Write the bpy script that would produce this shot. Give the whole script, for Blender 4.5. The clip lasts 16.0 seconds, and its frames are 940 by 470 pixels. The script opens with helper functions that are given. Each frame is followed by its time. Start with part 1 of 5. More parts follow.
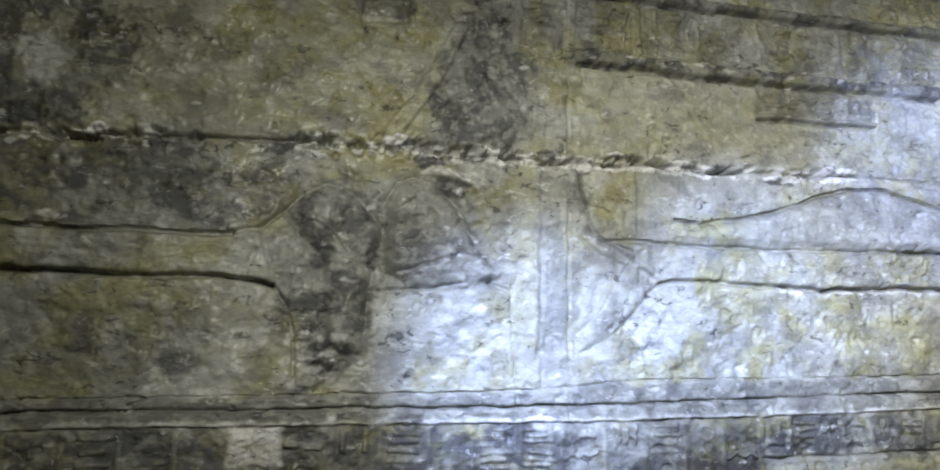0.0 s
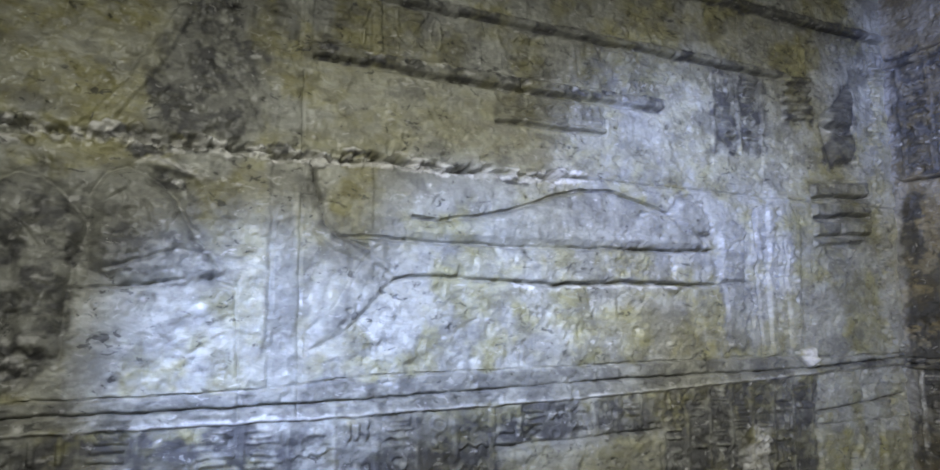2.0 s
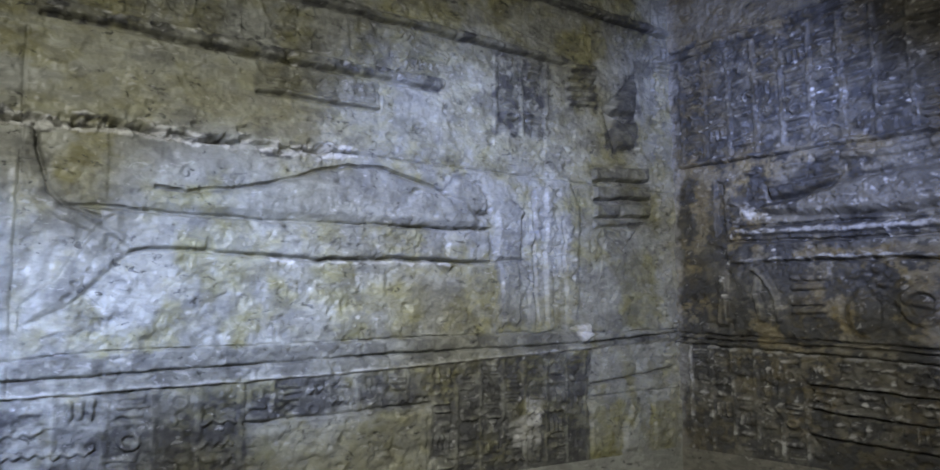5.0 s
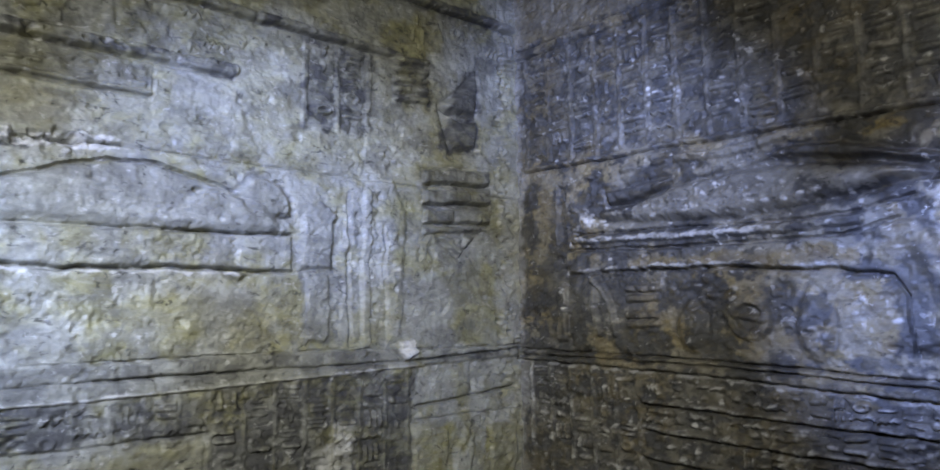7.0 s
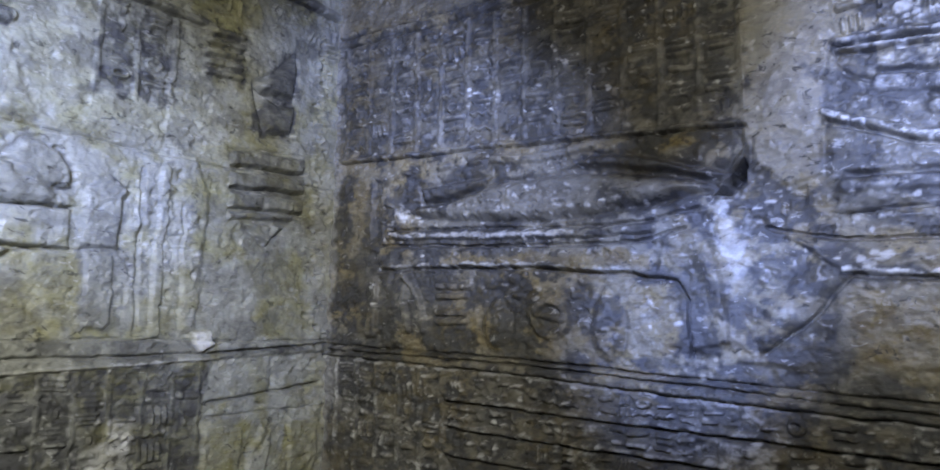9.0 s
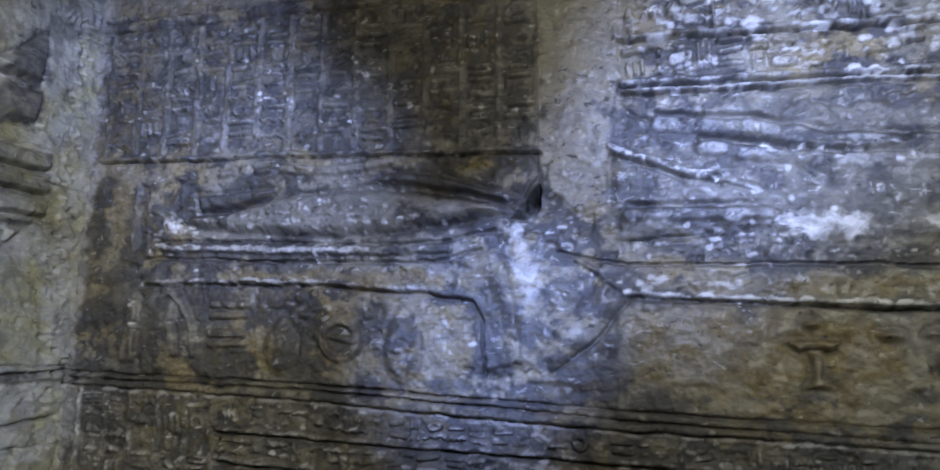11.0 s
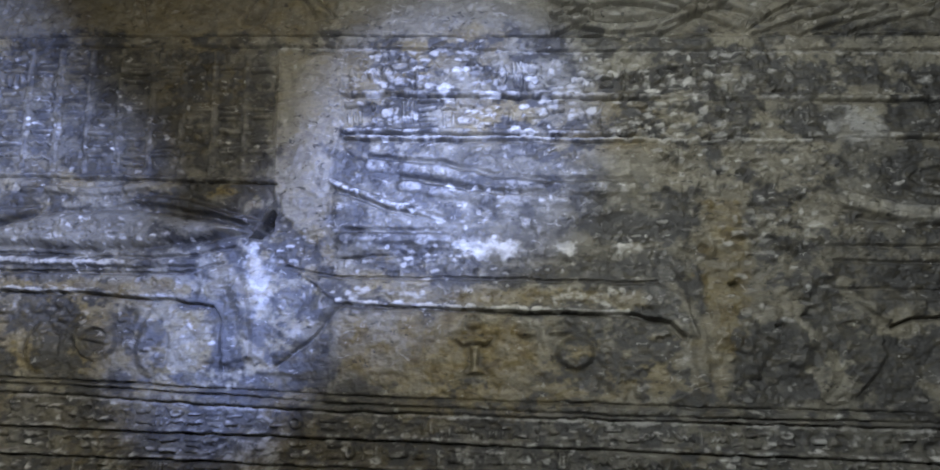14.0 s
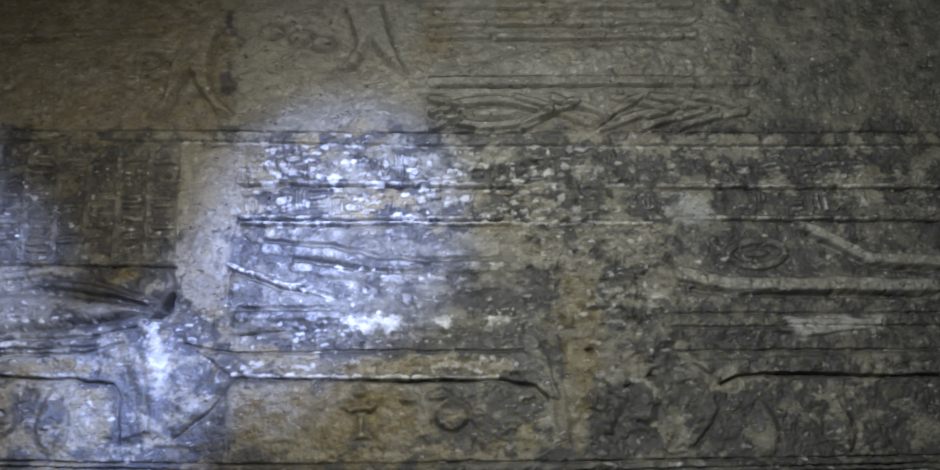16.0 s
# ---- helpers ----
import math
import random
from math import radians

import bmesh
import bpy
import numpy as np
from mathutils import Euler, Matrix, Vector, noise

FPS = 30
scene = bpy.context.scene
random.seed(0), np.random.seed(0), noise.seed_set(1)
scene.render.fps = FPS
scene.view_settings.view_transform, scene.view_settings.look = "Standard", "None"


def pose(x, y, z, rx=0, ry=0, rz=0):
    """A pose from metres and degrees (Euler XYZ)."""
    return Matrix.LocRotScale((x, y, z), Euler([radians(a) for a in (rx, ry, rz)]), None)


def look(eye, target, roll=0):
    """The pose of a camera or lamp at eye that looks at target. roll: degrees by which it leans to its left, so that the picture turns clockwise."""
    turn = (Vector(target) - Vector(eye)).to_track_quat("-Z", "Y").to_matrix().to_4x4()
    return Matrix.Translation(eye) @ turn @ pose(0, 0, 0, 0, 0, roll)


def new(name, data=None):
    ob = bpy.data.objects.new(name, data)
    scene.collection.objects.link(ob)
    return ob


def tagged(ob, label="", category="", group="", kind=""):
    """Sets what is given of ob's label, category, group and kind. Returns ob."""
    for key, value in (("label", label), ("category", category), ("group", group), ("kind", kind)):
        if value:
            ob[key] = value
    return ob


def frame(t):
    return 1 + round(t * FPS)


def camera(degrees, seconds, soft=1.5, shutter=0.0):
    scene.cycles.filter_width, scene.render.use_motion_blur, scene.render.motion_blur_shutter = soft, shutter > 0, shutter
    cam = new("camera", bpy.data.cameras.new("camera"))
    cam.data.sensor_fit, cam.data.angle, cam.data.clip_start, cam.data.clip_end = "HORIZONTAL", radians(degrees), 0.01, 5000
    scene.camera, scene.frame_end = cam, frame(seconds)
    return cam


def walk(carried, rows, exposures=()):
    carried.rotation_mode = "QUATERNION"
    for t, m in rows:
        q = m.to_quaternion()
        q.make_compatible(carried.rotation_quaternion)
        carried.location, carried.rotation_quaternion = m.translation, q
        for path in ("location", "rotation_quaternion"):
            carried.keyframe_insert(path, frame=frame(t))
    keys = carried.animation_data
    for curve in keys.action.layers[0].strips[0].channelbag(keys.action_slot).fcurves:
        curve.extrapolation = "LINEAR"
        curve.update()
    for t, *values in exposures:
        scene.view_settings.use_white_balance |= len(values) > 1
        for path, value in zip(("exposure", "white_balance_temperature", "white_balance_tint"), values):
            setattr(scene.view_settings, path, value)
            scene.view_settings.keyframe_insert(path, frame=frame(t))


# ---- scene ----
cam = camera(65.6, 16.0, soft=1.7)
PATH = [
    (0, (0.041, 0.011, 1.562), (0.498, 1.938, 1.84), 1.8),
    (0.5, (0.093, -0.01, 1.563), (0.628, 1.895, 1.851), 1.5),
    (1, (0.15, -0.021, 1.561), (0.776, 1.854, 1.861), 1.1),
    (1.5, (0.213, -0.033, 1.567), (0.966, 1.797, 1.861), 0.8),
    (2, (0.271, -0.055, 1.563), (1.152, 1.718, 1.844), 0.4),
    (2.5, (0.298, -0.065, 1.565), (1.25, 1.673, 1.84), 0.5),
    (3, (0.318, -0.068, 1.566), (1.34, 1.631, 1.833), 0.7),
    (3.5, (0.362, -0.086, 1.562), (1.441, 1.578, 1.823), 0.4),
    (6, (0.804, -0.268, 1.515), (1.977, 1.331, 1.771), -0.7),
    (6.5, (0.943, -0.254, 1.528), (2.149, 1.317, 1.808), -1.3),
    (7, (0.984, -0.253, 1.534), (2.285, 1.238, 1.822), -0.5),
    (7.5, (0.981, -0.257, 1.524), (2.387, 1.134, 1.822), 0.2),
    (8, (0.994, -0.25, 1.521), (2.472, 1.068, 1.8), 0.4),
    (8.5, (1.006, -0.243, 1.52), (2.547, 0.998, 1.811), 0.7),
    (9, (1.033, -0.237, 1.508), (2.659, 0.888, 1.809), 0.9),
    (11.5, (1.06, -0.096, 1.481), (2.965, 0.348, 1.895), 0.2),
    (12, (0.997, -0.183, 1.48), (2.908, 0.227, 1.903), 0.6),
    (12.5, (0.913, -0.294, 1.505), (2.849, 0.027, 1.891), 0.4),
    (13, (0.849, -0.412, 1.478), (2.794, -0.163, 1.87), 0.0),
    (13.5, (0.776, -0.49, 1.472), (2.731, -0.31, 1.852), -0.5),
    (14, (0.691, -0.554, 1.456), (2.65, -0.422, 1.84), -1.0),
    (14.5, (0.608, -0.605, 1.457), (2.568, -0.529, 1.846), -1.7),
    (15, (0.531, -0.661, 1.467), (2.488, -0.634, 1.881), -2.2),
    (15.5, (0.48, -0.687, 1.476), (2.431, -0.704, 1.918), -2.9),
    (16, (0.418, -0.71, 1.466), (2.347, -0.784, 1.989), -3.3),
]
EXPOSURES = [(0.0, 0.25), (1.0, 0.0), (2.0, -0.22), (3.5, -0.48), (6.0, -0.55), (7.5, -0.16), (9.0, -0.14), (11.5, -0.22), (12.5, -0.16), (14.0, 0.0), (15.0, 0.2), (16.0, 0.34)]
walk(cam, [(t, look(eye, target, roll)) for t, eye, target, roll in PATH], EXPOSURES)

YA, XB = 1.634, 2.868

# ---- light: added fixed lamps along the walk stand in for one moving cold hand torch ----
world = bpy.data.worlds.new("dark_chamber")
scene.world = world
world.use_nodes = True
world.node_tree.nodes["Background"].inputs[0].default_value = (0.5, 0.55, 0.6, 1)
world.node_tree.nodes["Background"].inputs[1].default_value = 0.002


def standin_lamp(name, eye, target, watts, degrees, colour, radius=0.03, blend=1.0):
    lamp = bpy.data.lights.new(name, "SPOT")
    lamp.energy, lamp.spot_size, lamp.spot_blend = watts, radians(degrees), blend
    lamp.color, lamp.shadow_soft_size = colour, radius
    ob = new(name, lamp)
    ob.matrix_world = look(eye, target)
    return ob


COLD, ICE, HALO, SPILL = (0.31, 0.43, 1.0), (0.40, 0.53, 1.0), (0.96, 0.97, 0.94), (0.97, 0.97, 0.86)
# added wide fill lamps in place of the moving torch's spill
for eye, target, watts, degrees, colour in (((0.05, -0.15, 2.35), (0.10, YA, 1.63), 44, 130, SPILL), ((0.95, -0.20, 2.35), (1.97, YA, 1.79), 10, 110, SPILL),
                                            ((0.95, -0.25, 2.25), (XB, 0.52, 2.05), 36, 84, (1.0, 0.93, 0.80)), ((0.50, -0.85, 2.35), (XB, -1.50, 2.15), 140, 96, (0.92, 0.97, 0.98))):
    standin_lamp("added_fill", eye, target, watts, degrees, colour)
# fixed soft halo and cold core lamps at each station, all lit at once
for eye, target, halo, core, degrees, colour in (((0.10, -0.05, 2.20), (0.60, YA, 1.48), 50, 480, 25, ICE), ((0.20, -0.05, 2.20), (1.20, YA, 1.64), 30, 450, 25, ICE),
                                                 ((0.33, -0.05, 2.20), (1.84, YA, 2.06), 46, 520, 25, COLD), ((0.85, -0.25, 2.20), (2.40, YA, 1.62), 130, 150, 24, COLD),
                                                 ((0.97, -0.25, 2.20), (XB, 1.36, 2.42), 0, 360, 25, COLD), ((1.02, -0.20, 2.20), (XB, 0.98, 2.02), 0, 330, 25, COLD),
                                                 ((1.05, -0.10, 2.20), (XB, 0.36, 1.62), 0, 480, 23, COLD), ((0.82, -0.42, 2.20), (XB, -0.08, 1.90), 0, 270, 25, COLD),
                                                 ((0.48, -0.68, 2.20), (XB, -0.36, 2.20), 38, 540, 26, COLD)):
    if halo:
        standin_lamp("standin_halo", eye, target, halo, 66, HALO, 0.05)
    standin_lamp("standin_beam", eye, target, core, degrees, colour, 0.05)

# ---- materials ----
def stone_material(name, base, dark, ochre_crust, brown_crust):
    """Worn carved stone: soot with painted recess shade, ochre crust, pale bare patches with lit edges and blue-grey
    paint laid by the point colours "stain".
    """
    m = bpy.data.materials.new(name)
    m.use_nodes = True
    nt = m.node_tree
    N, K = nt.nodes, nt.links
    bsdf = N["Principled BSDF"]
    geo = N.new("ShaderNodeNewGeometry")
    laid = N.new("ShaderNodeMapping")
    laid.inputs["Scale"].default_value = (0.72, 0.72, 1.35)
    K.new(geo.outputs["Position"], laid.inputs["Vector"])
    att = N.new("ShaderNodeAttribute")
    att.attribute_name = "stain"
    sep = N.new("ShaderNodeSeparateColor")
    K.new(att.outputs["Color"], sep.inputs[0])

    def noise_tex(scale, detail, rough=0.6, warp=0.0):
        n = N.new("ShaderNodeTexNoise")
        n.inputs["Scale"].default_value, n.inputs["Detail"].default_value = scale, detail
        n.inputs["Roughness"].default_value, n.inputs["Distortion"].default_value = rough, warp
        K.new(laid.outputs["Vector"], n.inputs["Vector"])
        return n.outputs["Fac"]

    def span(value, lo, hi, a=0.0, b=1.0):
        r = N.new("ShaderNodeMapRange")
        r.inputs["From Min"].default_value, r.inputs["From Max"].default_value = lo, hi
        r.inputs["To Min"].default_value, r.inputs["To Max"].default_value = a, b
        K.new(value, r.inputs["Value"])
        return r.outputs["Result"]

    def calc(op, a, b):
        c = N.new("ShaderNodeMath")
        c.operation = op
        for k, v in enumerate((a, b)):
            if isinstance(v, float):
                c.inputs[k].default_value = v
            else:
                K.new(v, c.inputs[k])
        return c.outputs[0]

    def mix(fac, a, b, mode="MIX"):
        x = N.new("ShaderNodeMix")
        x.data_type, x.blend_type = "RGBA", mode
        K.new(fac, x.inputs["Factor"]) if not isinstance(fac, float) else setattr(x.inputs["Factor"], "default_value", fac)
        for k, v in (("A", a), ("B", b)):
            socket = [i for i in x.inputs if i.name == k and i.type == "RGBA"][0]
            if isinstance(v, tuple):
                socket.default_value = (*v, 1)
            else:
                K.new(v, socket)
        return [o for o in x.outputs if o.type == "RGBA"][0]

    large, mid, fine = noise_tex(3.2, 6, 0.62, 0.5), noise_tex(13.0, 7, 0.66, 0.7), noise_tex(120.0, 4, 0.6)
    speck, blot, flake = noise_tex(42.0, 3, 0.55, 0.8), noise_tex(8.0, 7, 0.72, 0.9), noise_tex(30.0, 5, 0.60, 0.35)
    scale_edge, lifted = span(flake, 0.50, 0.545), span(mid, 0.52, 0.56)
    tone = mix(span(large, 0.36, 0.64), base, tuple(0.70 * c for c in base))
    tone = mix(calc("MULTIPLY", lifted, 0.6), tone, dark)
    tone = mix(calc("MULTIPLY", scale_edge, 0.40), tone, dark)
    ochre = calc("MULTIPLY", sep.outputs["Green"], span(blot, 0.36, 0.56, 0.35, 1.0))
    # red stain channel: soot, plus the shade painted into carved recesses
    soot = calc("MULTIPLY", sep.outputs["Red"], span(calc("ADD", calc("MULTIPLY", blot, 0.4), calc("MULTIPLY", flake, 0.6)), 0.40, 0.54, 0.60, 1.0))
    pale = calc("MULTIPLY", sep.outputs["Blue"], span(flake, 0.40, 0.50, 0.45, 1.0))
    tone = mix(ochre, tone, mix(calc("ADD", calc("MULTIPLY", span(mid, 0.36, 0.64), 0.6), calc("MULTIPLY", scale_edge, 0.4)), ochre_crust, brown_crust))
    tone = mix(soot, tone, mix(span(flake, 0.40, 0.58), SOOT_SHADE, SOOT_SHADE_GREY))
    tone = mix(pale, tone, PALE)
    flecks = calc("MULTIPLY", span(speck, 0.64, 0.67), span(mid, 0.44, 0.54))
    tone = mix(calc("MULTIPLY", flecks, 0.28), tone, PALE)
    pits = calc("MULTIPLY", span(speck, 0.38, 0.34), span(blot, 0.46, 0.54))
    tone = mix(calc("MULTIPLY", pits, 0.7), tone, SOOT_SHADE)
    tone = mix(0.16, tone, mix(span(speck, 0.36, 0.64), (0.25, 0.25, 0.25), (0.75, 0.75, 0.74)), "OVERLAY")
    K.new(tone, bsdf.inputs["Base Color"])
    K.new(span(flake, 0.38, 0.62, 0.34, 0.80), bsdf.inputs["Roughness"])
    bsdf.inputs["Specular IOR Level"].default_value = 0.45
    high = calc("ADD", calc("ADD", calc("MULTIPLY", mid, 0.5), calc("MULTIPLY", scale_edge, -0.07)), calc("ADD", calc("MULTIPLY", speck, 0.16), calc("MULTIPLY", calc("ADD", fine, lifted), 0.04)))
    bump = N.new("ShaderNodeBump")
    bump.inputs["Strength"].default_value, bump.inputs["Distance"].default_value = 0.6, 0.009
    K.new(high, bump.inputs["Height"])
    K.new(bump.outputs["Normal"], bsdf.inputs["Normal"])
    return m


SOOT_SHADE, SOOT_SHADE_GREY = (0.024, 0.023, 0.022), (0.074, 0.073, 0.070)
PALE = (0.64, 0.63, 0.59)
STONE_A = stone_material("carved_sandstone", (0.40, 0.40, 0.345), (0.24, 0.24, 0.21), (0.285, 0.27, 0.13), (0.17, 0.152, 0.068))
STONE_B = stone_material("sooted_carved_sandstone", (0.28, 0.265, 0.215), (0.14, 0.132, 0.108), (0.25, 0.195, 0.078), (0.115, 0.080, 0.030))
PAVING = stone_material("dusty_paving", (0.30, 0.27, 0.21), (0.20, 0.18, 0.14), (0.25, 0.20, 0.10), (0.15, 0.12, 0.06))

# ---- carved walls ----
STEP, DEEP = 0.0035, 1.7


def fbm(u, v, size, octaves=4, seed=0, rough=0.5):
    """Smooth value noise, about -1 to 1, with features of that size in metres."""
    total, amp, norm = np.zeros_like(u), 1.0, 0.0
    for k in range(octaves):
        rng = np.random.default_rng(seed * 31 + k)
        table = rng.uniform(-1, 1, (256, 256))
        x, y = u / size + 37.3, v / size + 11.7
        i, j = np.floor(x).astype(int), np.floor(y).astype(int)
        a, b = x - i, y - j
        a, b = a * a * (3 - 2 * a), b * b * (3 - 2 * b)
        g = lambda p, q: table[p & 255, q & 255]
        total += amp * ((g(i, j) * (1 - a) + g(i + 1, j) * a) * (1 - b) + (g(i, j + 1) * (1 - a) + g(i + 1, j + 1) * a) * b)
        norm, amp, size = norm + amp, amp * rough, size / 2.03
    return total / norm * 1.5


def smooth(x):
    x = np.clip(x, 0, 1)
    return x * x * (3 - 2 * x)


def oval(u, v, a, b, n=20):
    return [(u + a * math.cos(2 * math.pi * k / n), v + b * math.sin(2 * math.pi * k / n)) for k in range(n)]


def level(points):
    """A height along the wall, from a few places of a line."""
    us, vs = zip(*sorted(points))
    return lambda u: np.interp(u, us, vs)


class Carving:
    """A wall face as a field of heights, cut and raised by strokes, and split into named pieces."""

    def __init__(self, u0, u1, v0, v1, seed):
        self.us, self.vs = np.arange(u0, u1, STEP), np.arange(v0, v1, STEP)
        self.U, self.V = np.meshgrid(self.us, self.vs)
        self.W, self.X = self.U + 0.0035 * fbm(self.U, self.V, 0.06, 3, seed), self.V + 0.0035 * fbm(self.U, self.V, 0.06, 3, seed + 1)
        self.H, self.S = np.zeros_like(self.U), np.zeros((*self.U.shape, 3))
        self.D, self.P, self.bare = np.zeros_like(self.U), np.zeros_like(self.U), 0.0
        self.L = np.zeros(self.U.shape, int)
        self.names, self.seed = [None], seed
        self.rng = random.Random(seed)
        self.wear = fbm(self.U, self.V, 0.16, 4, seed + 2)

    def piece(self, name, parent=0, label="", category="", group=""):
        self.names.append((name, parent, label, category, group))
        return len(self.names) - 1

    def box(self, points, pad):
        p = np.asarray(points, float)
        i0, i1 = np.searchsorted(self.us, (p[:, 0].min() - pad, p[:, 0].max() + pad))
        j0, j1 = np.searchsorted(self.vs, (p[:, 1].min() - pad, p[:, 1].max() + pad))
        return slice(j0, j1), slice(i0, i1)

    def far(self, points, w, closed=False):
        u, v = self.W[w], self.X[w]
        d = np.full(u.shape, 9.0)
        ends = list(zip(points, points[1:] + (points[:1] if closed else [])))
        for (a, b), (c, e) in (ends if closed else ends[:len(points) - 1]):
            du, dv = c - a, e - b
            t = np.clip(((u - a) * du + (v - b) * dv) / (du * du + dv * dv + 1e-9), 0, 1)
            d = np.minimum(d, np.hypot(u - a - t * du, v - b - t * dv))
        return d

    def inside(self, points, w):
        """Signed distance to the outline: positive inside."""
        u, v = self.W[w], self.X[w]
        odd = np.zeros(u.shape, bool)
        for (a, b), (c, e) in zip(points, points[1:] + points[:1]):
            if b != e:
                odd ^= ((b > v) != (e > v)) & (u < (c - a) * (v - b) / (e - b) + a)
        return np.where(odd, 1, -1) * self.far(points, w, True)

    def cut(self, points, width=0.006, depth=0.006, piece=0, pad=None):
        """An incised line, its bed darkened in the stain."""
        w = self.box(points, width * 3)
        d = self.far(points, w)
        width = max(0.62 * width, 0.0036)
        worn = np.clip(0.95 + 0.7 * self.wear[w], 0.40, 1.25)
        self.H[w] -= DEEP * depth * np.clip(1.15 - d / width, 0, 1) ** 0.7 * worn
        # dirt and groove shade, both painted in by depth of the cut
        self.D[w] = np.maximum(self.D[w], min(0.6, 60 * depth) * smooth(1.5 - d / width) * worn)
        if piece:
            self.L[w][d < (pad or width)] = piece

    def strip(self, points, half, height, edge=0.006, piece=0):
        """A raised band along a line."""
        w = self.box(points, half + edge * 2)
        d = self.far(points, w)
        self.H[w] += DEEP * height * smooth((half - d) / edge + 0.5)
        top = smooth((half - d) / edge + 0.3)
        self.D[w], self.P[w] = np.minimum(self.D[w], -0.5 * top), np.maximum(self.P[w], self.bare * top)
        if piece:
            self.L[w][d < half + edge] = piece

    def raise_(self, points, height=0.008, edge=0.012, piece=0, dome=0.0, trench=0.0):
        """A raised form with a rounded edge, in a trench if that is given."""
        w = self.box(points, 0.05)
        d = self.inside(points, w)
        self.H[w] += DEEP * height * smooth(d / edge) + 1.5 * dome * np.sqrt(np.clip(d, 0, 0.05) / 0.05)
        if height > 0:
            self.D[w], self.P[w] = np.where(d > 0, -0.3 * smooth(d / edge), self.D[w]), np.maximum(self.P[w], self.bare * smooth(d / edge))
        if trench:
            # shade of the trench painted into the stain
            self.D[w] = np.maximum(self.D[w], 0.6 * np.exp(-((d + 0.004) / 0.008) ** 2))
            self.H[w] -= DEEP * trench * np.exp(-((d + 0.004) / 0.008) ** 2)
        if piece:
            self.L[w][d > -0.006] = piece

    def stain(self, points, channel, amount, soft=0.03, ragged=0.03, size=0.06):
        w = self.box(points, soft + ragged * 2 + 0.02)
        d = self.inside(points, w) + ragged * fbm(self.U[w], self.V[w], size, 4, self.seed + 9 + channel)
        patch = amount * (0.60 + 0.52 * smooth(0.55 + 1.8 * fbm(self.U[w] * 0.8, self.V[w], 0.045, 4, self.seed + 13, 0.66)))
        self.S[w][..., channel] += (patch - self.S[w][..., channel]) * smooth(d / soft + 0.5)

    def chips_glints(self, points, spread, count, size=0.012, pale=0.9, depth=0.006):
        """Flaked bits along a line: small pits with a pale bare face; fine ones double as painted glints."""
        line = np.asarray(points, float)
        for _ in range(count):
            k, t = self.rng.randrange(len(line) - 1), self.rng.random()
            u, v = line[k] * (1 - t) + line[k + 1] * t
            u, v = u + self.rng.gauss(0, spread), v + self.rng.gauss(0, spread)
            a, b = size * self.rng.uniform(0.4, 1.6), size * self.rng.uniform(0.25, 0.8)
            form = [(u + a * math.cos(q) * self.rng.uniform(0.6, 1.2), v + b * math.sin(q) * self.rng.uniform(0.6, 1.2)) for q in (0.3, 1.2, 2.2, 3.3, 4.2, 5.4)]
            w = self.box(form, 0.01)
            if not self.H[w].size:
                continue
            d = self.inside(form, w) + 0.004 * fbm(self.U[w], self.V[w], 0.015, 2, 7)
            bare = self.rng.random() < 0.55
            self.H[w] -= depth * (self.rng.uniform(-1.2, 0.4) if bare else self.rng.uniform(0.5, 2.2)) * smooth(d / 0.006 + 0.5)
            if bare:
                self.S[w][..., 2] = np.maximum(self.S[w][..., 2], pale * self.rng.uniform(0.2, 1) * smooth(d / 0.006 + 0.4))

    def mark(self, u, v, a, b, piece, height):
        """One worn carved mark in a cell of half size a, b."""
        r, kind = self.rng, self.rng.random()
        h, e = height * r.uniform(0.35, 1.2), 0.005
        flip = r.choice((-1, 1))
        if kind < 0.34:
            n = r.choice((1, 2, 2, 3)) if b > 0.014 else 1
            for k in range(n):
                y = v + b * (0 if n == 1 else 0.7 - 1.4 * k / (n - 1))
                x0, x1 = u - a * r.uniform(0.5, 1), u + a * r.uniform(0.5, 1)
                self.strip([(x0, y), (x1, y + r.uniform(-0.15, 0.15) * b)], b * (0.36 if n == 1 else 0.55 / n), h, e, piece)
        elif kind < 0.46:
            n = r.choice((4, 5, 6))
            self.strip([(u - a + 2 * a * k / n, v + b * (0.28 if k % 2 else -0.28)) for k in range(n + 1)], 0.0042, h, e, piece)
        elif kind < 0.56:
            self.raise_([(u + a * 0.75 * math.cos(q), v - b * 0.6 + 1.2 * b * math.sin(q)) for q in [k * math.pi / 7 for k in range(8)]], h, 0.008, piece)
        elif kind < 0.67:
            self.raise_([(u + flip * a * x, v + b * y) for x, y in ((-0.95, -0.35), (-0.3, -0.45), (0.35, 0.0), (0.45, 0.45), (0.85, 0.55), (0.5, 0.95), (0.1, 0.75), (-0.2, 0.25), (-0.9, -0.1))], h, 0.008, piece)
            self.strip([(u, v - 0.4 * b), (u + 0.02 * a, v - 0.95 * b)], 0.0038, h, e, piece)
        elif kind < 0.75:
            n = r.choice((2, 3))
            for k in range(n):
                x = u + a * (0.6 - 1.2 * k / (n - 1))
                self.strip([(x, v - b * 0.8), (x, v + b * 0.8)], a * 0.16, h, e, piece)
        elif kind < 0.83:
            lens = [(u - a, v), (u - a * 0.4, v + b * 0.5), (u + a * 0.4, v + b * 0.5), (u + a, v), (u + a * 0.4, v - b * 0.45), (u - a * 0.4, v - b * 0.45)]
            self.raise_(lens, h, 0.008, piece)
        elif kind < 0.88:
            c = oval(u, v, a * 0.55, b * 0.75, 10)
